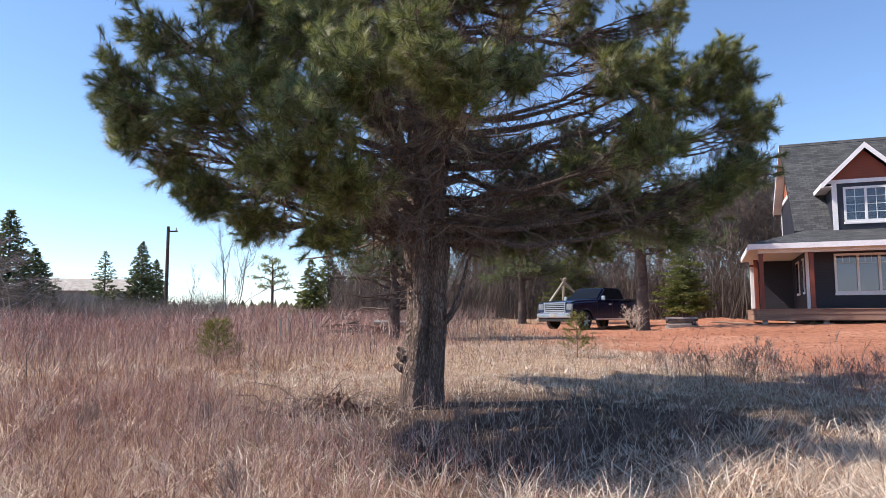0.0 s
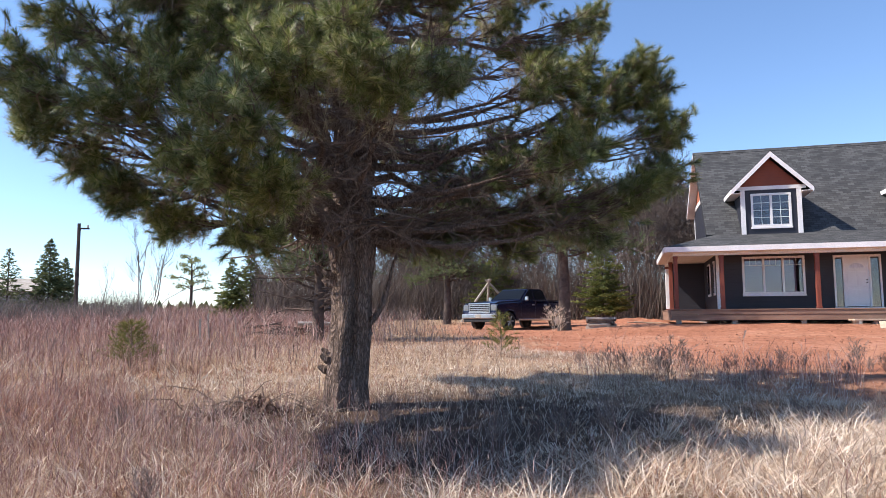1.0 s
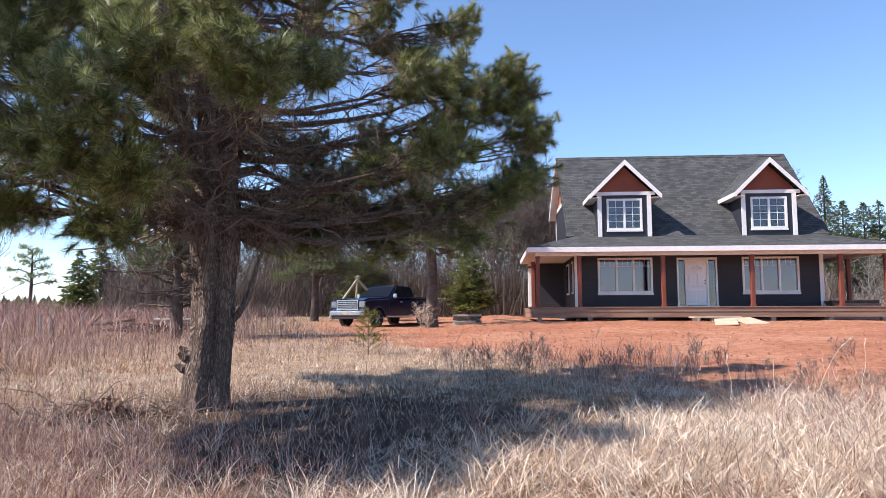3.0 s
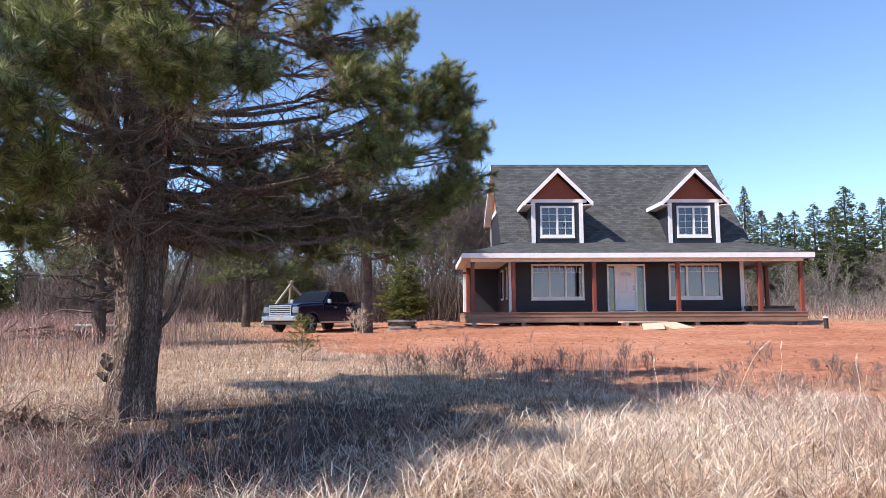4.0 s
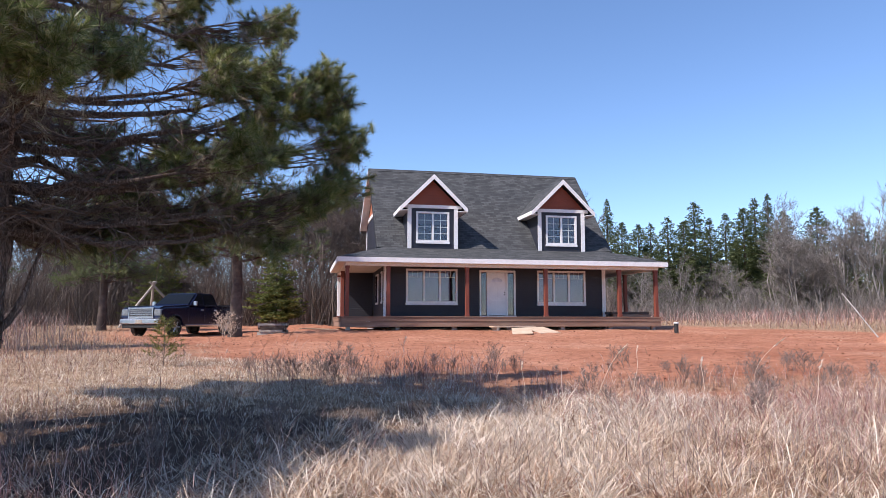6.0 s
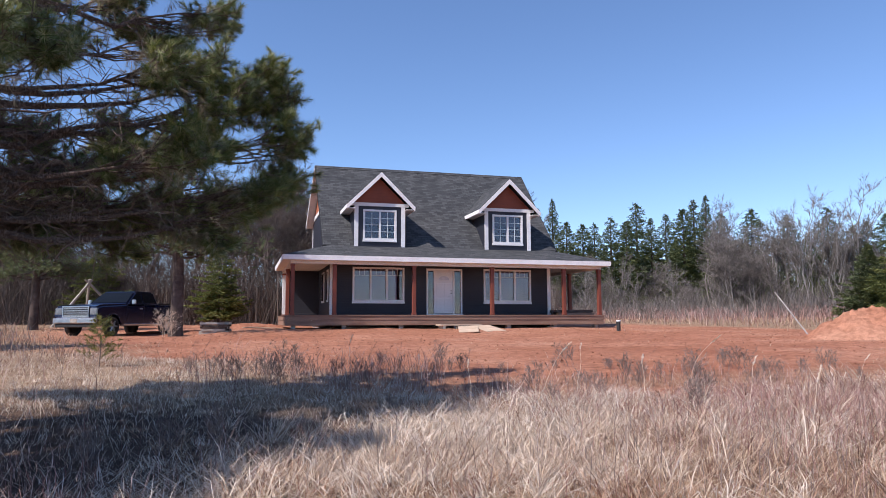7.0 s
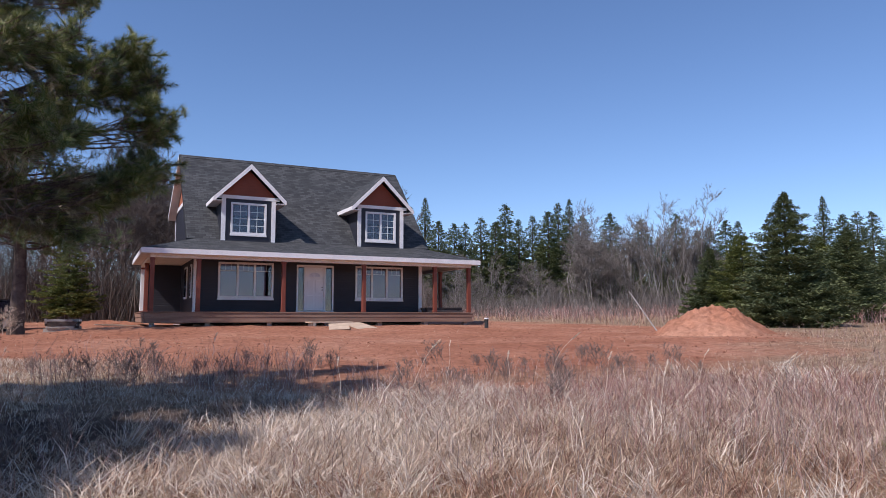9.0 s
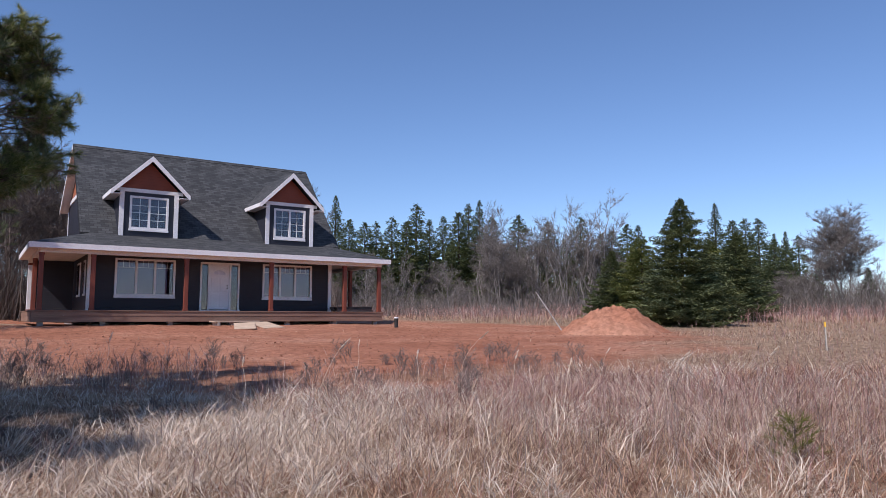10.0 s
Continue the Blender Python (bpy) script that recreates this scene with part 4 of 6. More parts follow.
# ---- the great pine ----
def tuft_template(rng, count, length, spread, reach):
    """Needles set along a short shoot that points up z: arrays of base, tip and side vectors."""
    t = rng.uniform(0, 1, count)
    a = rng.uniform(0, 2 * np.pi, count)
    tilt = np.radians(rng.uniform(spread * 0.45, spread, count)) * (1.15 - 0.55 * t)
    ln = length * rng.uniform(0.75, 1.1, count)
    base = np.stack([np.zeros(count), np.zeros(count), t * reach], -1)
    way = np.stack([np.sin(tilt) * np.cos(a), np.sin(tilt) * np.sin(a), np.cos(tilt)], -1)
    side = np.stack([-np.sin(a), np.cos(a), np.zeros(count)], -1)
    return base, base + way * ln[:, None], side


def add_tufts(soup, rng, places, ways, count, length, spread, reach, width):
    templates = [tuft_template(rng, count, length, spread, reach) for _ in range(6)]
    tri = np.arange(count * 3).reshape(-1, 3)
    for p, w in zip(places, ways):
        w = np.asarray(w, float)
        w /= np.linalg.norm(w)
        x = np.cross(w, (0.3, 0.2, 0.93))
        x /= np.linalg.norm(x)
        m = np.stack([x, np.cross(w, x), w], 0) * rng.uniform(0.8, 1.2)
        b, t, s = templates[rng.integers(6)]
        v = np.stack([b - s * width, b + s * width, t], 1).reshape(-1, 3) @ m + np.asarray(p)
        soup.add(v, tri)


def bent(p, q, sag, rng, n=6, wob=0.05):
    p, q = np.asarray(p, float), np.asarray(q, float)
    out = []
    L = np.linalg.norm(q - p)
    for i in range(n + 1):
        t = i / n
        c = p + (q - p) * t
        c[2] += sag * L * math.sin(math.pi * t)
        if 0 < i < n:
            c += rng.normal(0, wob * L * 0.35, 3)
        out.append(c)
    return out


# ends of the limbs and the breadth of the foliage that each carries (x, y, z, radius)
PINE_WEST = [(-2.75, 6.8, 4.4, 0.45), (-2.92, 6.3, 3.75, 0.36), (-3.0, 6.6, 3.45, 0.3), (-2.1, 6.2, 3.5, 0.45), (-2.2, 7.6, 4.45, 0.5), (-2.4, 7.0, 2.86, 0.26), (-2.05, 7.4, 2.64, 0.28), (-2.75, 7.0, 3.2, 0.24), (-2.0, 7.8, 3.3, 0.36), (-1.9, 6.9, 4.0, 0.45), (-2.3, 7.2, 5.1, 0.5), (-1.7, 7.4, 4.9, 0.5)]
PINE_FRONT = [(-1.13, 5.6, 3.22, 0.42), (-1.4, 6.0, 2.93, 0.42), (-0.83, 6.2, 2.77, 0.4), (-0.72, 6.0, 3.79, 0.46), (-0.12, 5.8, 4.02, 0.44), (0.18, 6.0, 3.74, 0.38), (-1.2, 7.6, 2.48, 0.36), (0.69, 7.2, 4.23, 0.36), (-1.24, 6.6, 4.47, 0.5)]
PINE_EAST = [(2.1, 8.0, 4.45, 0.38), (2.85, 8.0, 4.2, 0.46), (3.52, 8.2, 4.4, 0.3), (3.56, 8.0, 3.85, 0.36), (3.6, 8.2, 3.4, 0.32), (2.41, 7.6, 3.54, 0.46), (1.79, 8.2, 3.4, 0.42), (2.21, 8.6, 2.95, 0.44), (3.0, 8.8, 3.0, 0.4), (1.5, 9.2, 3.0, 0.42), (2.6, 8.8, 3.8, 0.42), (2.75, 8.4, 2.72, 0.36), (1.1, 9.0, 2.65, 0.36), (1.9, 9.0, 2.6, 0.36), (3.32, 8.1, 4.72, 0.24), (2.6, 8.1, 4.6, 0.34), (3.3, 8.0, 3.1, 0.3)]
PINE_BACK = [(2.05, 10.4, 6.03, 0.5), (3.25, 10.2, 6.15, 0.46), (2.6, 10.2, 5.55, 0.36), (1.05, 10.8, 6.3, 0.5), (-0.73, 10.6, 4.76, 0.6), (-2.44, 10.4, 5.05, 0.6), (-1.2, 11, 3.41, 0.5), (0.68, 11, 3.1, 0.5), (1.3, 10.2, 5.2, 0.42), (0.3, 10.6, 4.3, 0.5), (1.6, 10.8, 3.3, 0.45), (-0.4, 10.4, 3.2, 0.5), (2.0, 10.6, 4.3, 0.4), (1.0, 10.2, 3.5, 0.36), (0.9, 10.0, 3.95, 0.42), (1.4, 9.6, 3.55, 0.36), (0.5, 9.8, 2.8, 0.4), (1.2, 9.4, 3.2, 0.32), (2.3, 10.0, 6.5, 0.45)]
# upper limbs out of view, the western ones added to shade the foreground
PINE_TOP_SHADE = [(-2.4, 6.9, 5.6, 0.55), (-1.6, 8.6, 6.0, 0.5), (-3.4, 5.4, 5.5, 0.55), (-3.7, 6.0, 6.0, 0.6), (-4.5, 5.6, 6.1, 0.65), (-5.1, 6.0, 5.9, 0.6), (-4.4, 6.5, 6.3, 0.6), (0.3, 9.0, 6.0, 0.5)]


def great_pine():
    rng = np.random.default_rng(5)
    bx, by = -0.25, 8.5
    bz = zat(bx, by)
    tree = thing("pine_tree", pose(bx, by, bz), "large old pine with a split trunk and heavy drooping limbs", "tree")
    # trunk: two stems grown together, parting at head height, with buttressed foot
    rings, n = [], 40
    zs = np.concatenate([np.linspace(-0.15, 3.2, 42), np.linspace(3.4, 6.6, 16)])
    for z in zs:
        r = 0.215 + 0.02 * math.exp(-max(z, 0) / 0.28) + 0.03 * math.exp(-(z - 2.3) ** 2 / 0.35)
        if z > 2.4:
            r *= max(0.12, 1 - (z - 2.4) / 5.4)
        for k in range(n):
            a = 6.2832 * k / n
            groove = 0.15 * math.exp(-((a - 4.95) / 0.17) ** 2) * min(1, max(0.2, z / 0.7)) + 0.03 * math.exp(-((a - 1.9) / 0.2) ** 2)
            ridges = 0.016 * math.sin(9 * a + 1.5 * math.sin(z * 1.3)) + 0.01 * math.sin(17 * a + z * 2.1)
            lump = 0.045 * noise.noise(Vector((math.cos(a) * 1.6, math.sin(a) * 1.6, z * 1.3))) + 0.02 * noise.noise(Vector((math.cos(a) * 5, math.sin(a) * 5, z * 2.5)))
            rr = r - groove * (r / 0.24) + ridges + lump + 0.02 * math.exp(-max(z, 0) / 0.2) * math.sin(5 * a + 0.6)
            rings.append((0.05 * math.sin(z * 0.9) + rr * math.cos(a) * 1.08, 0.04 * z + rr * math.sin(a), z))
    faces = [(i * n + k, i * n + (k + 1) % n, (i + 1) * n + (k + 1) % n, (i + 1) * n + k) for i in range(len(zs) - 1) for k in range(n)]
    tk = Soup()
    tk.add(rings, faces)
    soup_part("trunk", tk, M_BARK, tree, "thick furrowed grey-brown trunk", smooth=True)
    # burls and stubs on the bark
    for z, a, ln, r in ((0.55, 3.4, 0.22, 0.07), (0.42, 3.2, 0.26, 0.06), (0.62, 3.3, 0.2, 0.05), (1.45, 3.1, 0.2, 0.06), (1.55, 3.3, 0.22, 0.05), (0.8, 0.1, 0.2, 0.04), (2.0, 4.6, 0.22, 0.04)):
        c, s_ = math.cos(a), math.sin(a)
        stub = Soup()
        stub.tube([(0.12 * c, 0.12 * s_, z), ((0.16 + ln * 0.4) * c, (0.16 + ln * 0.4) * s_, z + 0.03), ((0.18 + ln * 0.6) * c, (0.18 + ln * 0.6) * s_, z + 0.08)], [r, r * 0.85, r * 0.4], 7)
        soup_part("broken_stub", stub, M_BARK, tree)
    # the two stems part above head height
    for top, r0 in (((-0.55, 0.25, 4.6), 0.15), ((0.5, 0.35, 4.9), 0.14)):
        fork = Soup()
        fork.tube(bent((top[0] * 0.1, 0.02, 1.75), top, -0.03, rng, 7, 0.02), [r0 * (1 - 0.11 * i) for i in range(8)], 12)
        soup_part("stem", fork, M_BARK, tree, smooth=True)
    twig_s, green, dry = Soup(), Soup(), Soup()
    tips = []
    for x, y, z, r in PINE_WEST + PINE_FRONT + PINE_EAST + PINE_BACK + PINE_TOP_SHADE:
        out = math.hypot(x - bx, y - by)
        tips.append(((x - bx, y - by, z - bz), max(2.0, z - bz - 0.12 * out - rng.uniform(0.0, 0.5)), r))
    for k in range(30):
        z0 = 3.3 + 2.6 * (k / 30) + rng.uniform(-0.2, 0.2)
        a = k * 2.4 + rng.uniform(-0.3, 0.3)
        ln = (2.5 - 0.45 * (z0 - 3.3)) * rng.uniform(0.65, 1.0)
        x, y, z = ln * math.cos(a), ln * math.sin(a) * 0.9, z0 + rng.uniform(0.3, 0.9)
        # the eastern side is open above the lowest limbs
        if x > 0.75 and z < 5.3:
            continue
        tips.append(((x, y, z), z0, rng.uniform(0.36, 0.52)))
    gp, gw, dp, dw = [], [], [], []
    for (tx, ty, tz), z0, R in tips:
        limb_s = Soup()
        tip = np.array((tx, ty, tz))
        path = bent((0.05 * tx, 0.05 * ty + 0.04 * z0, z0), tip * np.array((0.96, 0.96, 1)), -0.08 if tz - z0 > 0.4 else 0.05, rng, 7)
        L = float(np.linalg.norm(path[-1] - path[0]))
        limb_s.tube(path, [max(0.011, 0.052 * (1 - i / 7.3)) * min(1, L / 3 + 0.2) for i in range(8)], 6)
        axis = np.array((tx, ty, 0.0)) / (math.hypot(tx, ty) + 1e-6)
        # branchlets that end in bottle-brush bunches of shoots round the limb's end
        for b in range(int(8 + 22 * R)):
            q = rng.uniform(0.6, 1.0) * 7
            i = min(6, int(q))
            p = path[i] + (path[i + 1] - path[i]) * (q - i)
            d = rng.normal(0, 1, 3) + axis * 0.3 + np.array((0, 0, 0.2))
            d = d / np.linalg.norm(d) * np.array((1, 1, 0.8))
            e = tip + d * R * rng.uniform(0.55, 1.05)
            bow = bent(p, e, -0.07, rng, 4, 0.06)
            limb_s.tube(bow, [0.013, 0.011, 0.009, 0.007, 0.005], 3)
            w = bow[-1] - bow[-2]
            w = w / np.linalg.norm(w) * 0.7 + d * 0.5 + np.array((0, 0, 0.3))
            w /= np.linalg.norm(w)
            for _ in range(rng.integers(5, 8)):
                f = rng.uniform(0.0, 1.0)
                c = e - w * 0.3 * f + rng.normal(0, 0.06, 3)
                v = w * 0.6 + rng.normal(0, 0.5, 3)
                v /= np.linalg.norm(v)
                gp.append(c)
                gw.append(v)
                twig_s.tube([e - w * 0.25 * f, c + v * 0.12], [0.005, 0.004], 3)
            for _ in range(4):
                c = bow[2] + rng.normal(0, 0.07, 3)
                dp.append(c)
                dw.append(w * 0.3 + rng.normal(0, 0.5, 3) - np.array((0, 0, 0.5)))
        # bare twigs along the inner limb
        for _ in range(int(8 + 9 * L)):
            i = rng.integers(1, 6)
            d2 = rng.normal(0, 1, 3) * np.array((1, 1, 0.7))
            tw = bent(path[i], path[i] + d2 / np.linalg.norm(d2) * rng.uniform(0.2, 0.6), 0.05, rng, 3, 0.12)
            twig_s.tube(tw, [0.008, 0.006, 0.005, 0.003], 3)
            for _ in range(2):
                twig_s.tube(bent(tw[2], tw[2] + rng.normal(0, 0.15, 3), 0.0, rng, 2, 0.1), [0.005, 0.004, 0.003], 3)
        soup_part("limb", limb_s, M_BARK, tree)
    # dead drooping sticks under the crown
    for k in range(40):
        a = rng.uniform(0, 6.28)
        z0 = rng.uniform(1.9, 3.2)
        ln = rng.uniform(0.5, 1.9)
        e = np.array((ln * math.cos(a), ln * math.sin(a), z0 + rng.uniform(-0.3, 0.3)))
        pth = bent((0.1 * math.cos(a), 0.1 * math.sin(a), z0), e, 0.05, rng, 4, 0.1)
        twig_s.tube(pth, [0.02, 0.017, 0.014, 0.01, 0.006], 4)
        for _ in range(6):
            i = rng.integers(1, 4)
            twig_s.tube(bent(pth[i], pth[i] + rng.normal(0, 0.25, 3), 0, rng, 2, 0.1), [0.006, 0.005, 0.003], 3)
    crook = Soup()
    crook.tube(bent((0.2, 0.0, 0.95), (0.6, 0.05, 1.85), -0.22, rng, 6, 0.02), [0.05, 0.045, 0.04, 0.036, 0.03, 0.025, 0.02], 7)
    soup_part("crooked_limb", crook, M_BARK, tree, smooth=True)
    add_tufts(green, rng, gp, gw, 120, 0.112, 84, 0.14, 0.003)
    add_tufts(dry, rng, dp, dw, 26, 0.12, 60, 0.14, 0.0022)
    soup_part("twig_mass", twig_s, M_TWIG, tree, kind="stuff")
    soup_part("needle_mass", green, M_NEEDLE, tree, "dense long green needles", kind="stuff")
    soup_part("dry_needle_mass", dry, M_DRY_NEEDLE, tree, "pale dead needles", kind="stuff")


great_pine()


# ---- other trees ----
def spruce(name, h, r, seed, m, label, material=None, dense=1.0, bare_foot=0.06, group="", sparse=0.0, taper=0.8, fine=1.0):
    rng = np.random.default_rng(seed)
    t = thing(name, m, label, "tree", group)
    tk = Soup()
    tk.tube([(0, 0, -0.3), (0.02, 0, h * 0.5), (0, 0.02, h * 0.98)], [0.022 * h * 0.7, 0.012 * h, 0.003 * h], 7)
    soup_part("trunk", tk, M_BARK_FAR, t, smooth=True)
    cr = Soup()
    z = h * bare_foot
    V, F = [], []
    while z < h * 0.985:
        k = (z / h - bare_foot) / (1 - bare_foot)
        rad = r * (1 - k) ** taper * min(1, 0.55 + k * 5) + 0.02 * h * (1 - k)
        nb = int(5 + 6 * (1 - k) * dense)
        a0 = rng.uniform(0, 6.28)
        for b in range(nb):
            if rng.random() < sparse:
                continue
            a = a0 + 6.2832 * b / nb + rng.uniform(-0.25, 0.25)
            L = rad * rng.uniform(0.5, 1.25)
            droop = rng.uniform(0.12, 0.38) * (1 - 0.85 * k)
            ns = max(6, int((9 + 20 * L / max(r, 0.1)) * dense / fine ** 1.6))
            tt = rng.uniform(0.15, 1, ns) ** 0.8
            rr = L * tt
            zz = z - droop * rr + 0.22 * L * tt ** 3 + 0.4 * (1 - tt) * L * k
            side = rng.normal(0, 0.14, ns) * L * (1.15 - 0.6 * tt)
            c, s = math.cos(a), math.sin(a)
            P = np.stack([c * rr - s * side, s * rr + c * side, zz + rng.normal(0, 0.085 * h / 10, ns)], -1)
            size = fine * (0.085 + 0.04 * r) * rng.uniform(0.7, 1.35, ns) * (0.55 + 0.6 * (1 - k))
            ang = a + rng.normal(0, 0.75, ns)
            way = np.stack([np.cos(ang), np.sin(ang), rng.uniform(-0.45, 0.35, ns)], -1)
            cross = np.stack([-np.sin(ang), np.cos(ang), rng.normal(0, 0.5, ns)], -1)
            A, B = P - cross * (size * 0.36)[:, None], P + cross * (size * 0.36)[:, None]
            C = P + way * (size * 1.5)[:, None]
            Dn = P - way * (size * 0.4)[:, None] - np.array((0, 0, 1.0)) * (size * 0.35)[:, None]
            base = sum(len(q) for q in V)
            V.append(np.stack([A, Dn, B, C], 1).reshape(-1, 3))
            idx = base + np.arange(ns)[:, None] * 4
            F.append(np.concatenate([idx + np.array([[0, 1, 3]]), idx + np.array([[1, 2, 3]])], 0))
        z += (0.20 + 0.11 * (1 - k)) * max(0.6, h / 11)
    tipz = h
    V.append(np.array([(-0.03, 0, h * 0.95), (0.03, 0, h * 0.95), (0, 0, tipz)]))
    F.append(np.array([[sum(len(q) for q in V[:-1]) + i for i in range(3)]]))
    cr.add(np.concatenate(V), np.concatenate(F))
    soup_part("crown", cr, material or M_SPRUCE, t)
    return t


def bare_tree(name, h, spread, seed, m, label, material=None, bark=None, levels=4, kids=5, upright=0.55, group="", stems=1, thick=1.0):
    rng = np.random.default_rng(seed)
    t = thing(name, m, label, "tree", group)
    wood, tw = Soup(), Soup()
    V, F, cnt = [], [], [0]

    def sliver(p, q, w):
        d = q - p
        s = np.cross(d, rng.normal(0, 1, 3))
        s = s / (np.linalg.norm(s) + 1e-9) * w
        V.append(np.array([p - s, p + s, q]))
        F.append((cnt[0], cnt[0] + 1, cnt[0] + 2))
        cnt[0] += 3

    def grow(p, w, ln, r, lev):
        e = p + w * ln
        mid = (p + e) / 2 + rng.normal(0, 0.05 * ln, 3)
        if lev >= levels - 1:
            for _ in range(2):
                sliver(p, e + rng.normal(0, 0.22 * ln, 3), max(0.0012 * h, r * 0.7))
        else:
            wood.tube([p, mid, e], [r, r * 0.8, r * 0.6], 4 if lev else 6)
        if lev >= levels:
            return
        k = kids + (3 if lev == 0 else 0)
        for i in range(k):
            f = rng.uniform(0.25, 1.0) if lev else 0.22 + 0.78 * (i + 1) / k
            o = p + (e - p) * f
            a = i * 2.4 + rng.uniform(-0.5, 0.5)
            sidew = np.array((math.cos(a), math.sin(a), 0.0)) * spread
            v = w * upright + sidew + np.array((0, 0, 0.35 * upright)) + rng.normal(0, 0.18, 3)
            v /= np.linalg.norm(v)
            grow(o, v, ln * rng.uniform(0.36, 0.56) * (1.1 - 0.45 * f * (lev == 0)), max(0.005, r * 0.48), lev + 1)

    for s in range(stems):
        lean = np.array((rng.normal(0, 0.12 * (stems > 1) + 0.03), rng.normal(0, 0.12 * (stems > 1) + 0.03), 1.0))
        lean /= np.linalg.norm(lean)
        grow(np.array((rng.normal(0, 0.12) * (stems > 1), rng.normal(0, 0.12) * (stems > 1), -0.2)), lean, h * 0.82 * rng.uniform(0.85, 1), 0.0075 * h * thick, 0)
    tw.add(np.concatenate(V), np.array(F))
    soup_part("trunk", wood, bark or material or M_BARE, t, smooth=True)
    soup_part("twig_crown", tw, material or M_BARE, t)
    return t


def at(yaw, d, turn=0, scale=1.0):
    x, y = polar(yaw, d)
    return pose(x, y, zat(x, y) - 0.05, 0, 0, turn) @ Matrix.Scale(scale, 4)


def forest():
    rng = random.Random(12)
    lab = "dark green spruce in the wood behind the field"
    sp = [spruce("spruce_tree", 11, 2.5, 21, at(-53.3, 80), lab, dense=1.2, sparse=0.15, taper=0.7, group="wood spruces"),
          spruce("spruce_tree", 11, 3.0, 22, at(-50.2, 78), lab, dense=1.2, sparse=0.2, taper=0.65, group="wood spruces"),
          spruce("spruce_tree", 11, 1.7, 23, at(-57.4, 82, 0, 1.22), lab, dense=1.2, sparse=0.12, taper=0.68, group="wood spruces"),
          spruce("spruce_tree", 11, 3.4, 24, at(-48.0, 84), lab, dense=1.3, sparse=0.18, taper=0.66, group="wood spruces")]
    row = [(-43.4, 84, 1.05), (-44.4, 80, 1.0), (-45.6, 84, 1.05), (-46.7, 78, 0.96), (-48.9, 86, 1.1), (-51.4, 78, 0.98), (-52.2, 86, 1.2), (-54.4, 84, 1.05), (-55.7, 80, 1.14), (-56.5, 84, 1.2),
           (-58.4, 78, 0.95), (-60.6, 84, 1.1), (-63.0, 92, 1.05), (-65.6, 90, 1.08), (-67.2, 92, 1.0), (-68.0, 74, 0.8), (-69.2, 80, 0.9), (-70.1, 66, 0.72), (-75.8, 62, 0.72), (-77.0, 66, 0.8), (-77.9, 58, 0.7), (-78.8, 64, 0.72), (-80.6, 80, 0.72), (-79.8, 76, 0.7), (-33, 88, 1.1), (-36, 86, 1.0), (-39, 88, 1.0), (-41.5, 86, 1.1)]
    for yaw, d, s in row:
        copy_thing(sp[rng.randrange(4)], at(yaw, d, rng.uniform(0, 360), s * rng.uniform(0.93, 1.05)))
    # lower young spruces filling the wood
    for k in range(34):
        yaw = -42 - 41 * (k / 34) + rng.uniform(-0.6, 0.6)
        if -68 > yaw > -75:
            continue
        copy_thing(sp[rng.randrange(4)], at(yaw, rng.uniform(86, 98), rng.uniform(0, 360), rng.uniform(0.62, 0.85)))
    # bare grey hardwoods before them
    lab = "bare grey hardwood tree at the edge of the wood"
    bt = [bare_tree("bare_tree", 9, 0.55, 31, at(-60.0, 76), lab, M_BARE, M_BIRCH, 4, 5, group="bare hardwoods"),
          bare_tree("bare_tree", 9, 0.45, 32, at(-62.2, 78), lab, M_BARE, M_BIRCH, 4, 5, 0.7, group="bare hardwoods"),
          bare_tree("bare_tree", 9, 0.7, 33, at(-58.6, 74, 0, 0.8), lab, M_BARE, M_BARE, 4, 6, 0.5, group="bare hardwoods", stems=2)]
    for k in range(44):
        yaw = -43 - 26 * (k / 44) + rng.uniform(-0.5, 0.5)
        big = -69 < yaw < -57
        copy_thing(bt[rng.randrange(3)], at(yaw, rng.uniform(66, 78), rng.uniform(0, 360), rng.uniform(0.8, 1.2) if big else rng.uniform(0.4, 0.75)))
    for k in range(10):
        copy_thing(bt[2], at(-79 - 4 * (k / 10), rng.uniform(60, 72), rng.uniform(0, 360), rng.uniform(0.35, 0.5)))
    for k in range(16):
        copy_thing(bt[rng.randrange(3)], at(-78 - 15 * (k / 16), rng.uniform(74, 96), rng.uniform(0, 360), rng.uniform(0.4, 0.62)))
    # brown bare larches and hardwoods behind and west of the house
    lab = "tall bare brown tree behind the house"
    br = [bare_tree("bare_tree", 11, 0.38, 41, at(-24.5, 56), lab, M_BARE_BROWN, M_BARE_BROWN, 4, 6, 0.5, group="brown bare trees"),
          bare_tree("bare_tree", 11, 0.5, 42, at(-22.8, 53), lab, M_BARE_BROWN, M_BARE_BROWN, 4, 5, 0.65, group="brown bare trees"),
          bare_tree("bare_tree", 11, 0.6, 43, at(-20.9, 56), lab, M_BARE_BROWN, M_BARE_BROWN, 4, 6, 0.45, group="brown bare trees", stems=2)]
    for k in range(50):
        yaw = 7 - 35 * (k / 50) + rng.uniform(-0.5, 0.5)
        s = rng.uniform(0.8, 1.12) if yaw < -15 else rng.uniform(0.4, 0.75)
        copy_thing(br[rng.randrange(3)], at(yaw, rng.uniform(47, 62), rng.uniform(0, 360), s))
    for k in range(16):
        yaw = -26 - 18 * (k / 16) + rng.uniform(-0.5, 0.5)
        copy_thing(br[rng.randrange(2)], at(yaw, rng.uniform(62, 74), rng.uniform(0, 360), rng.uniform(0.8, 1.0)))
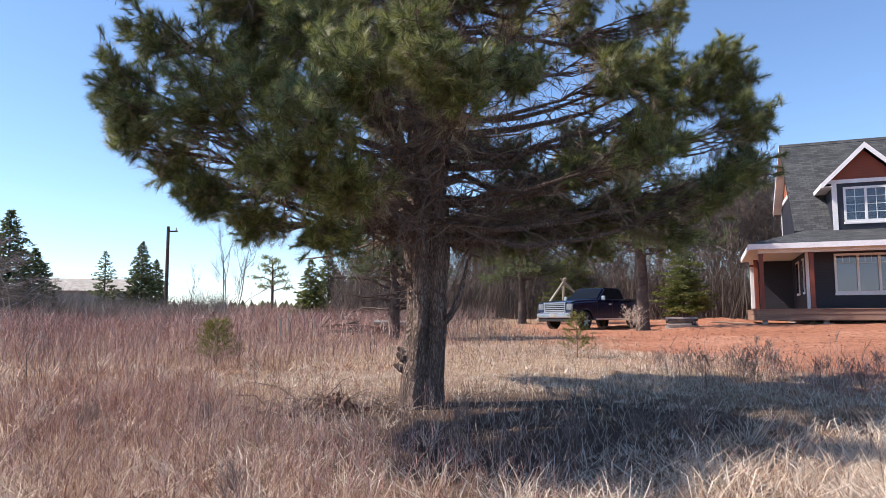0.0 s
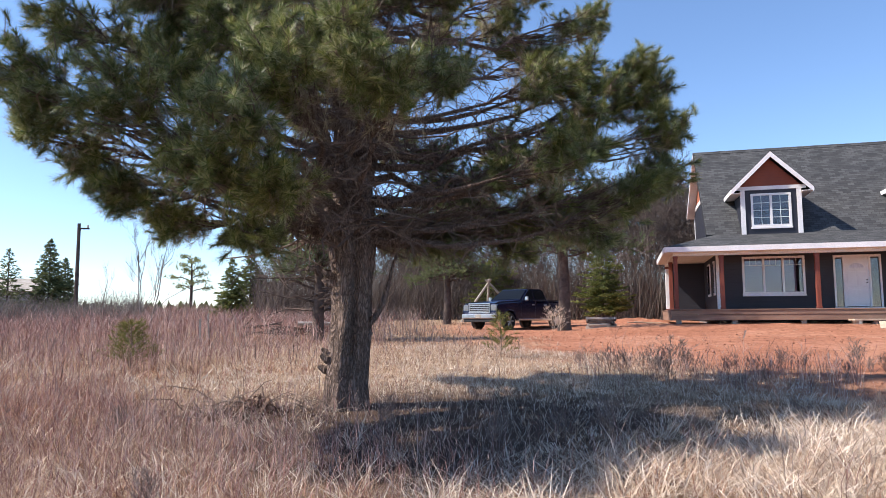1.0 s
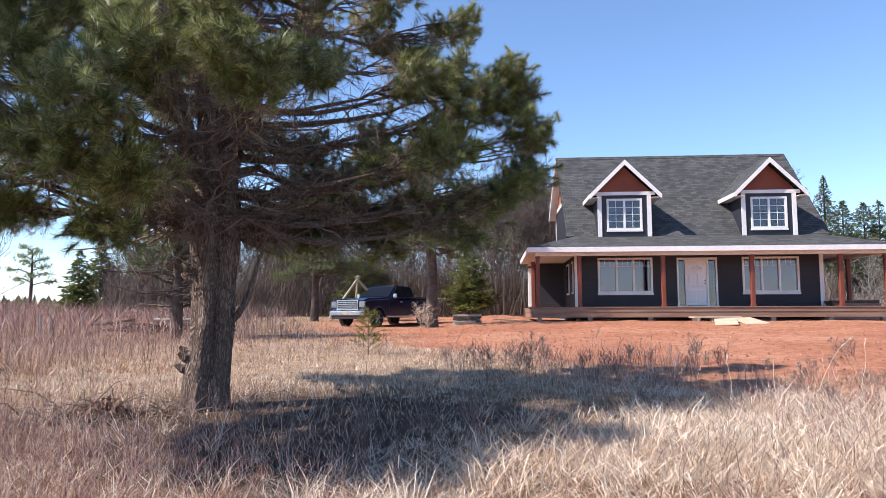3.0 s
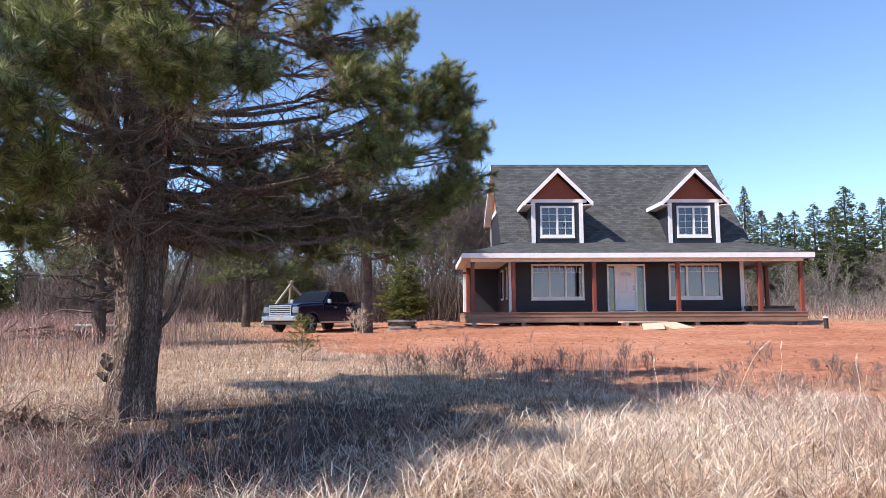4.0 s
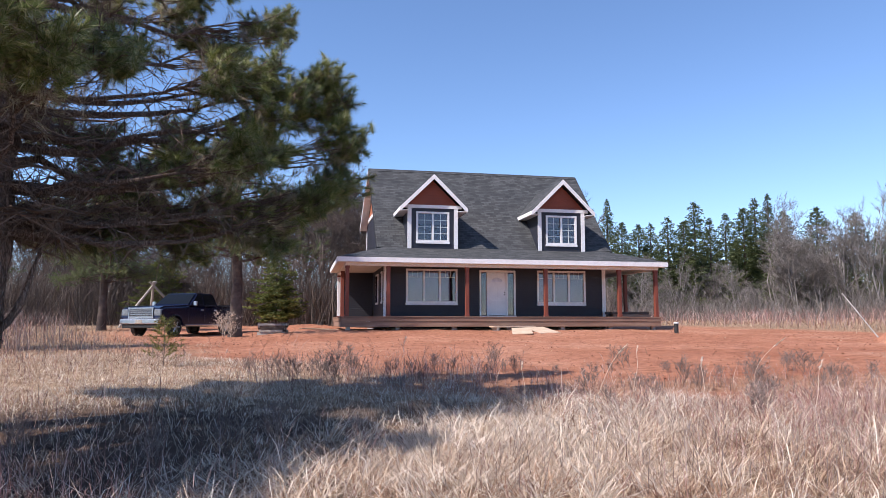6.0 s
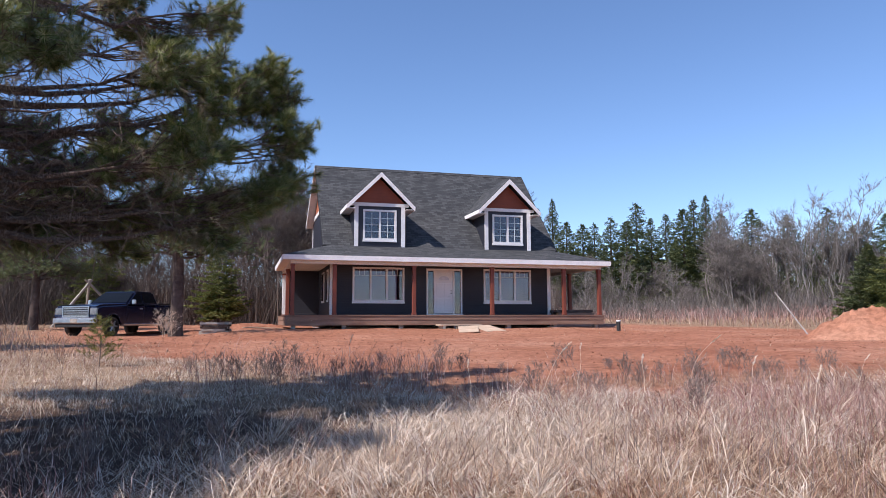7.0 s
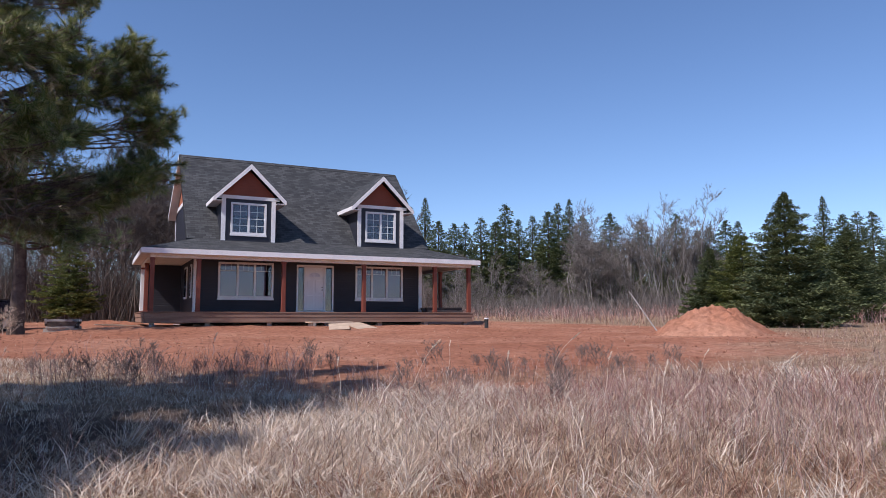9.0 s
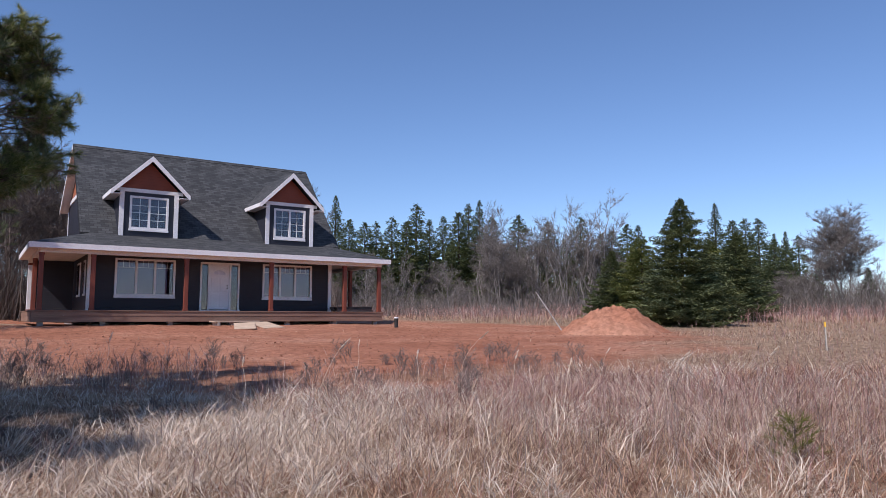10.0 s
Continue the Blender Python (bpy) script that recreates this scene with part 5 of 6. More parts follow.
    # young spruces by the parked truck
    spruce("young_spruce", 4.5, 1.75, 51, at(-18.9, 42), "young yellow-green spruce at the wood's edge", M_SPRUCE_YELLOW, 1.5, 0.16, sparse=0.3, taper=0.5, fine=0.6)
    spruce("young_spruce", 4.3, 2.3, 52, at(-10.4, 47), "broad green spruce behind the pickup truck", M_SPRUCE_YELLOW, 1.5, 0.03, sparse=0.3, taper=0.5, fine=0.6)
    spruce("young_spruce", 5.0, 1.7, 53, at(-26.6, 47), "green spruce close behind the house", M_SPRUCE, 1.3, 0.05)
    # second pine before the truck, and two more in the shade behind the great pine
    nrng = np.random.default_rng(61)
    for yaw, d, h, r, foot, lab in ((-15.85, 30, 8.6, 3.3, 3.1, "pine with a straight bare trunk beside the truck"), (4.0, 23, 6.4, 2.3, 0.9, "shaded pine with bare dead lower branches"), (-6.4, 40, 7.5, 2.6, 2.4, "dark pine at the edge of the wood")):
        x, y = polar(yaw, d)
        p2 = thing("pine_tree", pose(x, y, zat(x, y)), lab, "tree")
        tk, nd, tw = Soup(), Soup(), Soup()
        g = h / 8.2
        tk.tube([(0, 0, -0.3), (0, 0, 0.3), (0.03, 0, 2.2 * g), (-0.05, 0.05, 4.5 * g), (0, 0, h)], [0.33 * g, 0.25 * g, 0.2 * g, 0.15 * g, 0.04], 12)
        # spruce bark instead of pine bark: the trunk's shade is put into the colour
        soup_part("trunk", tk, M_BARK_FAR, p2, smooth=True)
        pp, ww = [], []
        for k in range(64):
            f = k / 64
            z0 = foot + (h - foot - 0.3) * f
            a = k * 2.4 + nrng.uniform(-0.4, 0.4)
            ln = r * (1 - 0.75 * f) * nrng.uniform(0.65, 1.05)
            pth = bent((0, 0, z0), (ln * math.cos(a), ln * math.sin(a), z0 + nrng.uniform(-0.3, 0.5)), 0.05, nrng, 5)
            tw.tube(pth, [0.045, 0.035, 0.028, 0.02, 0.015, 0.01], 4)
            for _ in range(9):
                i = nrng.integers(1, 5)
                tw.tube(bent(pth[i], pth[i] + nrng.normal(0, (0.4, 0.4, 0.18)), 0.04, nrng, 2, 0.1), [0.016, 0.011, 0.006], 3)
            if z0 < 2.2:
                continue
            for _ in range(int(16 + 12 * ln)):
                i = nrng.integers(2, 6)
                pp.append(pth[i] + nrng.normal(0, (0.28, 0.28, 0.16)))
                ww.append(nrng.normal(0, 0.5, 3) + np.array((math.cos(a), math.sin(a), 0.5)))
        add_tufts(nd, nrng, pp, ww, 40, 0.17, 80, 0.22, 0.006)
        soup_part("limb_mass", tw, M_BARK_FAR, p2, kind="stuff")
        soup_part("needle_mass", nd, M_SPRUCE, p2, kind="stuff")
    # the broad spruce and its neighbours east of the mound
    spruce("spruce_tree", 6.6, 2.75, 71, at(-73.3, 38), "broad dense green spruce standing alone beside the soil mound", M_SPRUCE, 2.0, 0.04, sparse=0.15, taper=0.75, fine=0.45)
    spruce("young_spruce", 5.3, 2.3, 72, at(-70.3, 45), "rounded yellow-green spruce among others", M_SPRUCE_YELLOW, 1.8, 0.02, sparse=0.2, taper=0.55, fine=0.48)
    spruce("young_spruce", 4.6, 2.0, 73, at(-68.0, 47), "green spruce among others east of the mound", M_SPRUCE, 1.7, 0.02, fine=0.65)
    spruce("young_spruce", 5.6, 2.2, 74, at(-77.2, 47), "broad green spruce behind another", M_SPRUCE, 1.9, 0.05, fine=0.65)
    spruce("young_spruce", 5.4, 2.4, 75, at(-75.4, 52), "green spruce behind another", M_SPRUCE_YELLOW, 1.7, 0.05)
    bare_tree("round_tree", 8.2, 0.7, 81, at(-84.3, 62), "round-headed bare grey hardwood at the field's far edge", M_BARE, M_BARE, 4, 8, 0.55, stems=3, thick=0.7)
    spruce("young_spruce", 3.8, 1.2, 76, at(-85.7, 66), "dark young spruce under a bare tree", M_SPRUCE, 1.0, 0.05)
    spruce("young_spruce", 4.2, 1.1, 77, at(-82.6, 70), "brownish young spruce at the field's far edge", M_SPRUCE, 1.0, 0.05)
    # west side of the field
    lab = "dark spruce beyond the western brush"
    for yaw, d, h, r, sd in ((31.9, 46, 6.6, 2.3, 91), (34.2, 44, 5.6, 2.2, 92), (30.3, 48, 4.6, 1.9, 97), (23.3, 62, 6.2, 1.9, 94), (10.7, 50, 4.4, 1.4, 95), (9.3, 54, 5.4, 1.7, 96), (22.3, 66, 5.0, 1.5, 98)):
        spruce("spruce_tree", h, r, sd, at(yaw, d), lab, M_SPRUCE if yaw > 15 else M_SPRUCE_YELLOW, 1.2, 0.05, sparse=0.15)
    spruce("spruce_tree", 5.4, 1.7, 93, at(25.8, 62), "thin open spruce beyond the western brush", M_SPRUCE, 0.8, 0.05, sparse=0.45)
    # lone flat-topped pine far out
    x, y = polar(13.7, 90)
    p3 = thing("lone_pine", pose(x, y, zat(x, y)), "lone open-crowned pine far out on the field", "tree")
    tk, nd = Soup(), Soup()
    tk.tube([(0, 0, -0.3), (0.05, 0, 3), (0, 0, 6.6)], [0.22, 0.17, 0.05], 7)
    pp, ww = [], []
    for k in range(13):
        z0 = 2.6 + 0.32 * k
        a = k * 2.4
        ln = (3.0 - 0.15 * k) * nrng.uniform(0.7, 1.1)
        e = np.array((ln * math.cos(a), ln * math.sin(a), z0 + 0.5))
        tk.tube(bent((0, 0, z0), e, 0.08, nrng, 4), [0.07, 0.06, 0.05, 0.04, 0.03], 4)
        for _ in range(42):
            f = nrng.uniform(0.5, 1.0)
            pp.append(np.array((0, 0, z0)) + (e - np.array((0, 0, z0))) * f + nrng.normal(0, (0.35, 0.35, 0.13)))
            ww.append(nrng.normal(0, 0.6, 3) + np.array((0, 0, 0.7)))
    add_tufts(nd, nrng, pp, ww, 12, 0.3, 80, 0.2, 0.02)
    soup_part("trunk", tk, M_BARK_FAR, p3)
    soup_part("needle_mass", nd, M_NEEDLE, p3, kind="stuff")
    # pale bare tree at the western edge and saplings in the field
    bare_tree("bare_tree", 4.6, 1.0, 101, at(31.6, 33), "low spreading pale bare tree at the field's west edge", M_BARE, M_BIRCH, 4, 6, 0.35, stems=2)
    bare_tree("sapling", 4.4, 0.35, 102, at(17.0, 30), "slender bare sapling in the brush", M_BARE, M_BARE, 3, 4, 0.8, stems=2)
    bare_tree("sapling", 3.2, 0.3, 103, at(19.6, 38), "thin dead sapling in the brush", M_BARE_BROWN, M_BARE_BROWN, 3, 3, 0.8)
    bare_tree("pale_shrub", 1.3, 0.7, 104, at(-15.2, 29.3), "small pale leafless shrub at the foot of a pine", M_PALE, M_PALE, 3, 5, 0.6, stems=3)
    # far tree line on the horizon
    far = Soup()
    for k in range(1000):
        yaw = rng.uniform(-100, 60)
        d = rng.uniform(240, 320)
        x, y = polar(yaw, d)
        z, h, w = zat(x, y), rng.uniform(1.5, 4.8), rng.uniform(0.9, 2.2)
        a = rng.uniform(0, 3.14)
        for b in (a, a + 1.57):
            c, s = math.cos(b) * w, math.sin(b) * w
            far.add([(x - c, y - s, z - 1), (x + c, y + s, z - 1), (x + c * 0.6, y + s * 0.6, z + h * 0.55), (x, y, z + h), (x - c * 0.7, y - s * 0.7, z + h * 0.5)], [])
            far.f.append([far.n - 5 + i for i in range(5)])
    tagged(soup_part("far_wood", far, M_SPRUCE, None, "far dark line of conifers on the horizon", "stuff"), category="trees")


forest()


# ---- grass, brush and weeds ----
def blades(soup, rng, X, Y, H, W, lean, bend, lift=0.0, ways=None):
    """One bent blade at each place, three faces each."""
    n = len(X)
    Z = height(X, Y) - 0.02 + lift
    a, face = rng.uniform(0, 2 * np.pi, n) if ways is None else ways, rng.uniform(0, 2 * np.pi, n)
    lx, ly = np.cos(a), np.sin(a)
    sx, sy = np.cos(face) * W, np.sin(face) * W
    m, t = H * lean, H * (lean + bend)
    zm, zt = Z + H * 0.55 * np.sqrt(np.maximum(0.05, 1 - lean ** 2)), Z + H * np.sqrt(np.maximum(0.02, 1 - np.minimum(0.98, (lean + bend)) ** 2))
    curl = rng.normal(0, 0.16, n) * H
    cx, cy = -ly * curl, lx * curl
    P = np.stack([np.stack([X - sx, Y - sy, Z], -1), np.stack([X + sx, Y + sy, Z], -1),
                  np.stack([X + lx * m * 0.55 + sx * 0.8, Y + ly * m * 0.55 + sy * 0.8, zm], -1), np.stack([X + lx * m * 0.55 - sx * 0.8, Y + ly * m * 0.55 - sy * 0.8, zm], -1),
                  np.stack([X + lx * t + cx, Y + ly * t + cy, zt], -1)], 1).reshape(-1, 3)
    base = np.arange(n)[:, None] * 5
    faces = (base + np.array([[0, 1, 2, 3]])).tolist() + (base + np.array([[3, 2, 4]])).tolist()
    soup.v.append(P)
    soup.f.extend([[i + soup.n for i in f] for f in faces])
    soup.n += n * 5


def scatter(rng, n, d0, d1, y0, y1):
    """Places spread evenly over a sector of ground."""
    d = np.sqrt(rng.uniform(d0 ** 2, d1 ** 2, n))
    a = np.radians(rng.uniform(y0, y1, n))
    return -d * np.sin(a), d * np.cos(a)


def keep(X, Y, m):
    return X[m], Y[m]


def clear_of_house(X, Y):
    u, v = house_xy(X, Y)
    return ~((u > -2.6) & (u < 13.8) & (v > -2.6) & (v < 10))


def redness(X, Y):
    """Where the brush runs red: the western field and the strip east."""
    return 0.5 + 0.5 * wobble(X, Y, 3.1) + np.clip((-X - 0.5) / 4, -0.6, 0.5) + np.clip((X - 4.5) / 4, 0, 0.6) * (Y < 10) + 0.7 * (X > 26) * (np.hypot(X, Y) > 40)


def straw():
    rng = np.random.default_rng(200)
    s = Soup()
    for n, d0, d1, h0, h1, w in ((95000, 3.6, 9, 0.03, 0.19, 0.0024), (60000, 9, 17, 0.05, 0.22, 0.0042), (46000, 17, 34, 0.08, 0.3, 0.008), (26000, 34, 75, 0.2, 0.5, 0.018)):
        X, Y = scatter(rng, n, d0, d1, -93, 40)
        m = (soil(X, Y) < rng.uniform(0.02, 1.03, n)) & clear_of_house(X, Y) & (np.hypot(X + 0.25, Y - 8.5) > 0.3) & (rng.uniform(0, 1, n) > 0.72 * litter(X, Y))
        X, Y = keep(X, Y, m)
        k = len(X)
        H = rng.uniform(h0, h1, k) * (1.0 + 0.4 * wobble(X, Y, 0.9)) * (1.0 + 0.55 * wobble(X + 2, Y, 0.22))
        # mown and trodden under and behind the pine
        low = np.clip(1.5 - np.hypot((X - 2.6) / 5.0, (Y - 10.0) / 3.6), 0, 0.72)
        H *= 1 - low
        H *= np.where((X > 9.5) & (Y < 24) & (np.hypot(X, Y) > 11) & (np.hypot(X, Y) < 43), 0.55, 1.0)
        blades(s, rng, X, Y, H, w * rng.uniform(0.6, 1.3, k), rng.uniform(0.15, 0.95, k), rng.uniform(0, 0.5, k))
    tagged(soup_part("dry_grass", s, M_STRAW, None, "dense dry straw-coloured grass over the field", "stuff"), category="grass")


def flattened():
    rng = np.random.default_rng(201)
    s = Soup()
    for cx, cy, r, n in ((3.2, 5.2, 1.1, 3000), (5.0, 6.0, 1.0, 3200), (1.2, 4.9, 0.9, 1500), (-1.8, 5.2, 1.3, 1600), (6.6, 4.0, 1.2, 2600), (4.2, 4.5, 1.1, 2600), (6.9, 5.8, 1.2, 2400), (7.6, 2.2, 1.3, 2000), (-3.4, 4.6, 1.0, 1400)):
        X, Y = rng.normal(cx, r * 0.6, n), rng.normal(cy, r * 0.45, n)
        hump = 0.16 * np.maximum(0, wobble(X, Y, 0.35) + 0.3)
        blades(s, rng, X, Y, rng.uniform(0.08, 0.38, n) , 0.0032 * rng.uniform(0.6, 1.4, n), rng.uniform(0.8, 0.97, n), rng.uniform(0.0, 0.03, n), rng.uniform(0.0, 1.0, n) * hump)
    X, Y = scatter(rng, 22000, 4, 12, -90, 38)
    X, Y = keep(X, Y, soil(X, Y) < 0.3)
    k = len(X)
    blades(s, rng, X, Y, rng.uniform(0.06, 0.26, k), 0.0026 * rng.uniform(0.6, 1.3, k), rng.uniform(0.2, 0.95, k), rng.uniform(0.05, 0.35, k))
    # pale mown grass beyond the shade
    X, Y = scatter(rng, 34000, 9.5, 19, -34, 12)
    X, Y = keep(X, Y, (soil(X, Y) < 0.6) & (np.hypot(X + 0.25, Y - 8.5) > 0.6))
    k = len(X)
    blades(s, rng, X, Y, rng.uniform(0.04, 0.15, k), 0.0045 * rng.uniform(0.6, 1.3, k), rng.uniform(0.3, 0.95, k), rng.uniform(0.02, 0.3, k))
    tagged(soup_part("flattened_grass", s, M_PALE, None, "pale long dead grass, flattened and bleached", "stuff"), category="grass")


def tussocks():
    """Tufts of long dead grass lodged this way and that, each tuft leaning together."""
    rng = np.random.default_rng(205)
    for name, mat, count, per, h0, h1, lab in (("grass_tussocks", M_STRAW, 2300, 34, 0.16, 0.42, "tufts of long dry grass leaning together"), ("bleached_tussocks", M_PALE, 620, 30, 0.2, 0.5, "bleached tufts of lodged dead grass")):
        s = Soup()
        CX, CY = scatter(rng, count, 3.8, 13, -90, 38)
        if mat is M_PALE:
            # thickest where the grass lies bleached at the edge of the shade
            ex, ey = rng.normal(4.0, 1.4, 420), rng.normal(5.2, 0.8, 420)
            CX, CY = np.append(CX, ex), np.append(CY, ey)
        ok = (soil(CX, CY) < 0.35) & (rng.uniform(0, 1, len(CX)) > 0.85 * litter(CX, CY)) & (rng.uniform(0, 1, len(CX)) > 0.75 * np.clip(redness(CX, CY) - 0.5, 0, 1)) & (np.hypot(CX + 0.25, CY - 8.5) > 0.5) & (np.hypot(CX, CY) > 3.4)
        CX, CY = CX[ok], CY[ok]
        k = len(CX)
        A, Hc = rng.uniform(0, 2 * np.pi, k), rng.uniform(h0, h1, k)
        low = np.clip(1.5 - np.hypot((CX - 2.6) / 5.0, (CY - 10.5) / 3.2), 0, 0.7)
        Hc = Hc * (1 - low)
        i = np.repeat(np.arange(k), per)
        m = len(i)
        X, Y = CX[i] + rng.normal(0, 0.06, m), CY[i] + rng.normal(0, 0.06, m)
        d = np.hypot(X, Y)
        blades(s, rng, X, Y, Hc[i] * rng.uniform(0.5, 1.2, m), (0.0016 + 0.0003 * d) * (1.4 if mat is M_PALE else 1.0) * rng.uniform(0.5, 1.3, m), rng.uniform(0.4, 0.96, m), rng.uniform(0.02, 0.4, m), 0.0, A[i] + rng.normal(0, 0.9, m))
        tagged(soup_part(name, s, mat, None, lab, "stuff"), category="grass")


def brush():
    """Upright red-brown stems with short side twigs."""
    for name, mat, seed, rows, red in (("red_brush", M_REDBRUSH, 202, ((44000, 4.0, 10, 0.12, 0.5, 0.0023), (18000, 10, 20, 0.2, 0.65, 0.004), (20000, 20, 42, 0.45, 1.05, 0.009), (32000, 42, 90, 0.5, 1.15, 0.012)), True),
                                       ("grey_brush", M_GREYBRUSH, 203, ((5000, 5, 12, 0.2, 0.6, 0.0026), (8000, 12, 24, 0.3, 0.8, 0.005), (10000, 24, 48, 0.6, 1.4, 0.010), (7000, 48, 90, 0.9, 1.7, 0.022)), False)):
        rng = np.random.default_rng(seed)
        s = Soup()
        for n, d0, d1, h0, h1, w in rows:
            X, Y = scatter(rng, n, d0, d1, -93, 42)
            d = np.hypot(X, Y)
            p = np.clip(redness(X, Y), 0.05, 1) if red else np.clip(0.45 + 0.5 * wobble(X + 3, Y, 2.1), 0.05, 1)
            under = np.hypot((X - 2.5) / 6, (Y - 11) / 5) < 1
            m = (rng.uniform(0, 1, n) < p) & (soil(X, Y) < rng.uniform(0, 0.55, n)) & clear_of_house(X, Y) & ~(under & (rng.uniform(0, 1, n) < 0.8)) & ~((X > 3.2) & (X < 19) & (Y > 20) & (Y < 46))
            X, Y = keep(X, Y, m)
            k = len(X)
            # the eastern side was mown: low growth there between the near strip and the far band
            mown = (X > 9.5) & (np.hypot(X, Y) > 11) & (np.hypot(X, Y) < 43) & (Y < 24)
            X, Y = keep(X, Y, ~mown | (rng.uniform(0, 1, k) < 0.14))
            k = len(X)
            mown = (X > 9.5) & (np.hypot(X, Y) > 11) & (np.hypot(X, Y) < 43) & (Y < 24)
            H = rng.uniform(h0, h1, k) * (1 + 0.35 * wobble(X, Y, 1.7)) * np.where(mown, 0.45, 1.0) * (1 - 0.6 * np.clip(2.5 * soil(X, Y), 0, 1))
            blades(s, rng, X, Y, H, w * rng.uniform(0.6, 1.2, k), rng.uniform(0.02, 0.3, k), rng.uniform(0, 0.2, k))
            # side twigs
            for f in (0.45, 0.7):
                blades(s, rng, X, Y, H * rng.uniform(0.25, 0.45, k), w * 0.7, rng.uniform(0.4, 0.85, k), rng.uniform(0, 0.12, k), H * f * 0.95)
        n = 1900 if red else 1100
        X, Y = scatter(rng, n, 9.3, 14, -64, -16)
        X, Y = keep(X, Y, (wobble(X, Y, 1.2) + rng.uniform(-0.6, 0.6, n) > 0.0) & (soil(X, Y) < 0.7))
        k = len(X)
        H = rng.uniform(0.12, 0.6, k) * (1 + 0.6 * wobble(X, Y, 0.6)) * np.where(X > 7.2, 0.5, 1.0)
        blades(s, rng, X, Y, H, 0.004 * rng.uniform(0.5, 1.1, k), rng.uniform(0.02, 0.35, k), rng.uniform(0, 0.25, k))
        for f in (0.4, 0.6, 0.8):
            blades(s, rng, X, Y, H * rng.uniform(0.2, 0.4, k), 0.003, rng.uniform(0.4, 0.85, k), rng.uniform(0, 0.12, k), H * f * 0.95)
        tagged(soup_part(name, s, mat, None, "thick reddish leafless brush over the field" if red else "grey-brown leafless weeds over the field", "stuff"), category="brush")


def weeds():
    """Twiggy dark weeds along the edge of the stripped soil, each a thing of its own."""
    rng = random.Random(77)
    base = [bare_tree("dead_weed", 0.95, 0.55, 300 + k, pose(0, 0, -50), "twiggy dark dead weed at the edge of the bare soil", M_GREYBRUSH, M_GREYBRUSH, 3, 4, 0.75, "edge weeds", 3, 0.6) for k in range(3)]
    spots = []
    for k in range(40):
        f = k / 40
        x = 3.5 + 9.5 * f + rng.uniform(-0.8, 0.8)
        y = 11.6 - 5.2 * f + rng.uniform(-1.8, 1.4)
        spots.append((x, y, rng.uniform(0.45, 1.05)))
    for k in range(26):
        spots.append((rng.uniform(-7, 11), rng.uniform(4.6, 7.5), rng.uniform(0.5, 0.9)))
    for k, (x, y, sc) in enumerate(spots):
        m = pose(x, y, zat(x, y), rng.uniform(-8, 8), rng.uniform(-8, 8), rng.uniform(0, 360)) @ Matrix.Scale(sc, 4)
        if k < 3:
            base[k].matrix_world = m
        else:
            copy_thing(base[k % 3], m)


M_LITTER = leafy("brown_leaf_litter", [(0.10, 0.06, 0.045), (0.17, 0.105, 0.075), (0.24, 0.16, 0.12)], 0.9, 0.1)


def thicket():
    """Dense leafless undergrowth before and inside the wood."""
    for name, mat, seed, rows in (("brown_undergrowth", M_BARE_BROWN, 501, ((19000, 46, 62, -31, 9, 1.2, 6.0, 0.022), (4000, 56, 66, -46, -27, 1.0, 4.5, 0.025))),
                                  ("grey_undergrowth", M_BARE, 502, ((10000, 64, 82, -70, -41, 0.8, 3.6, 0.024), (9000, 58, 78, -94, -74, 0.8, 3.4, 0.025), (8000, 38, 60, 17, 40, 0.7, 2.5, 0.014)))):
        rng = np.random.default_rng(seed)
        s = Soup()
        for n, d0, d1, y0, y1, h0, h1, w in rows:
            X, Y = scatter(rng, n, d0, d1, y0, y1)
            X, Y = keep(X, Y, clear_of_house(X, Y))
            k = len(X)
            H = rng.uniform(h0, h1, k) * (0.85 + 0.4 * wobble(X, Y, 3.0))
            blades(s, rng, X, Y, H, w * rng.uniform(0.3, 0.9, k), rng.uniform(0.02, 0.5, k), rng.uniform(0, 0.3, k))
            for f in (0.35, 0.6, 0.8):
                blades(s, rng, X, Y, H * rng.uniform(0.2, 0.4, k), w * 0.45, rng.uniform(0.4, 0.9, k), rng.uniform(0, 0.1, k), H * f * 0.9)
        tagged(soup_part(name, s, mat, None, "dense leafless undergrowth along the wood", "stuff"), category="undergrowth")


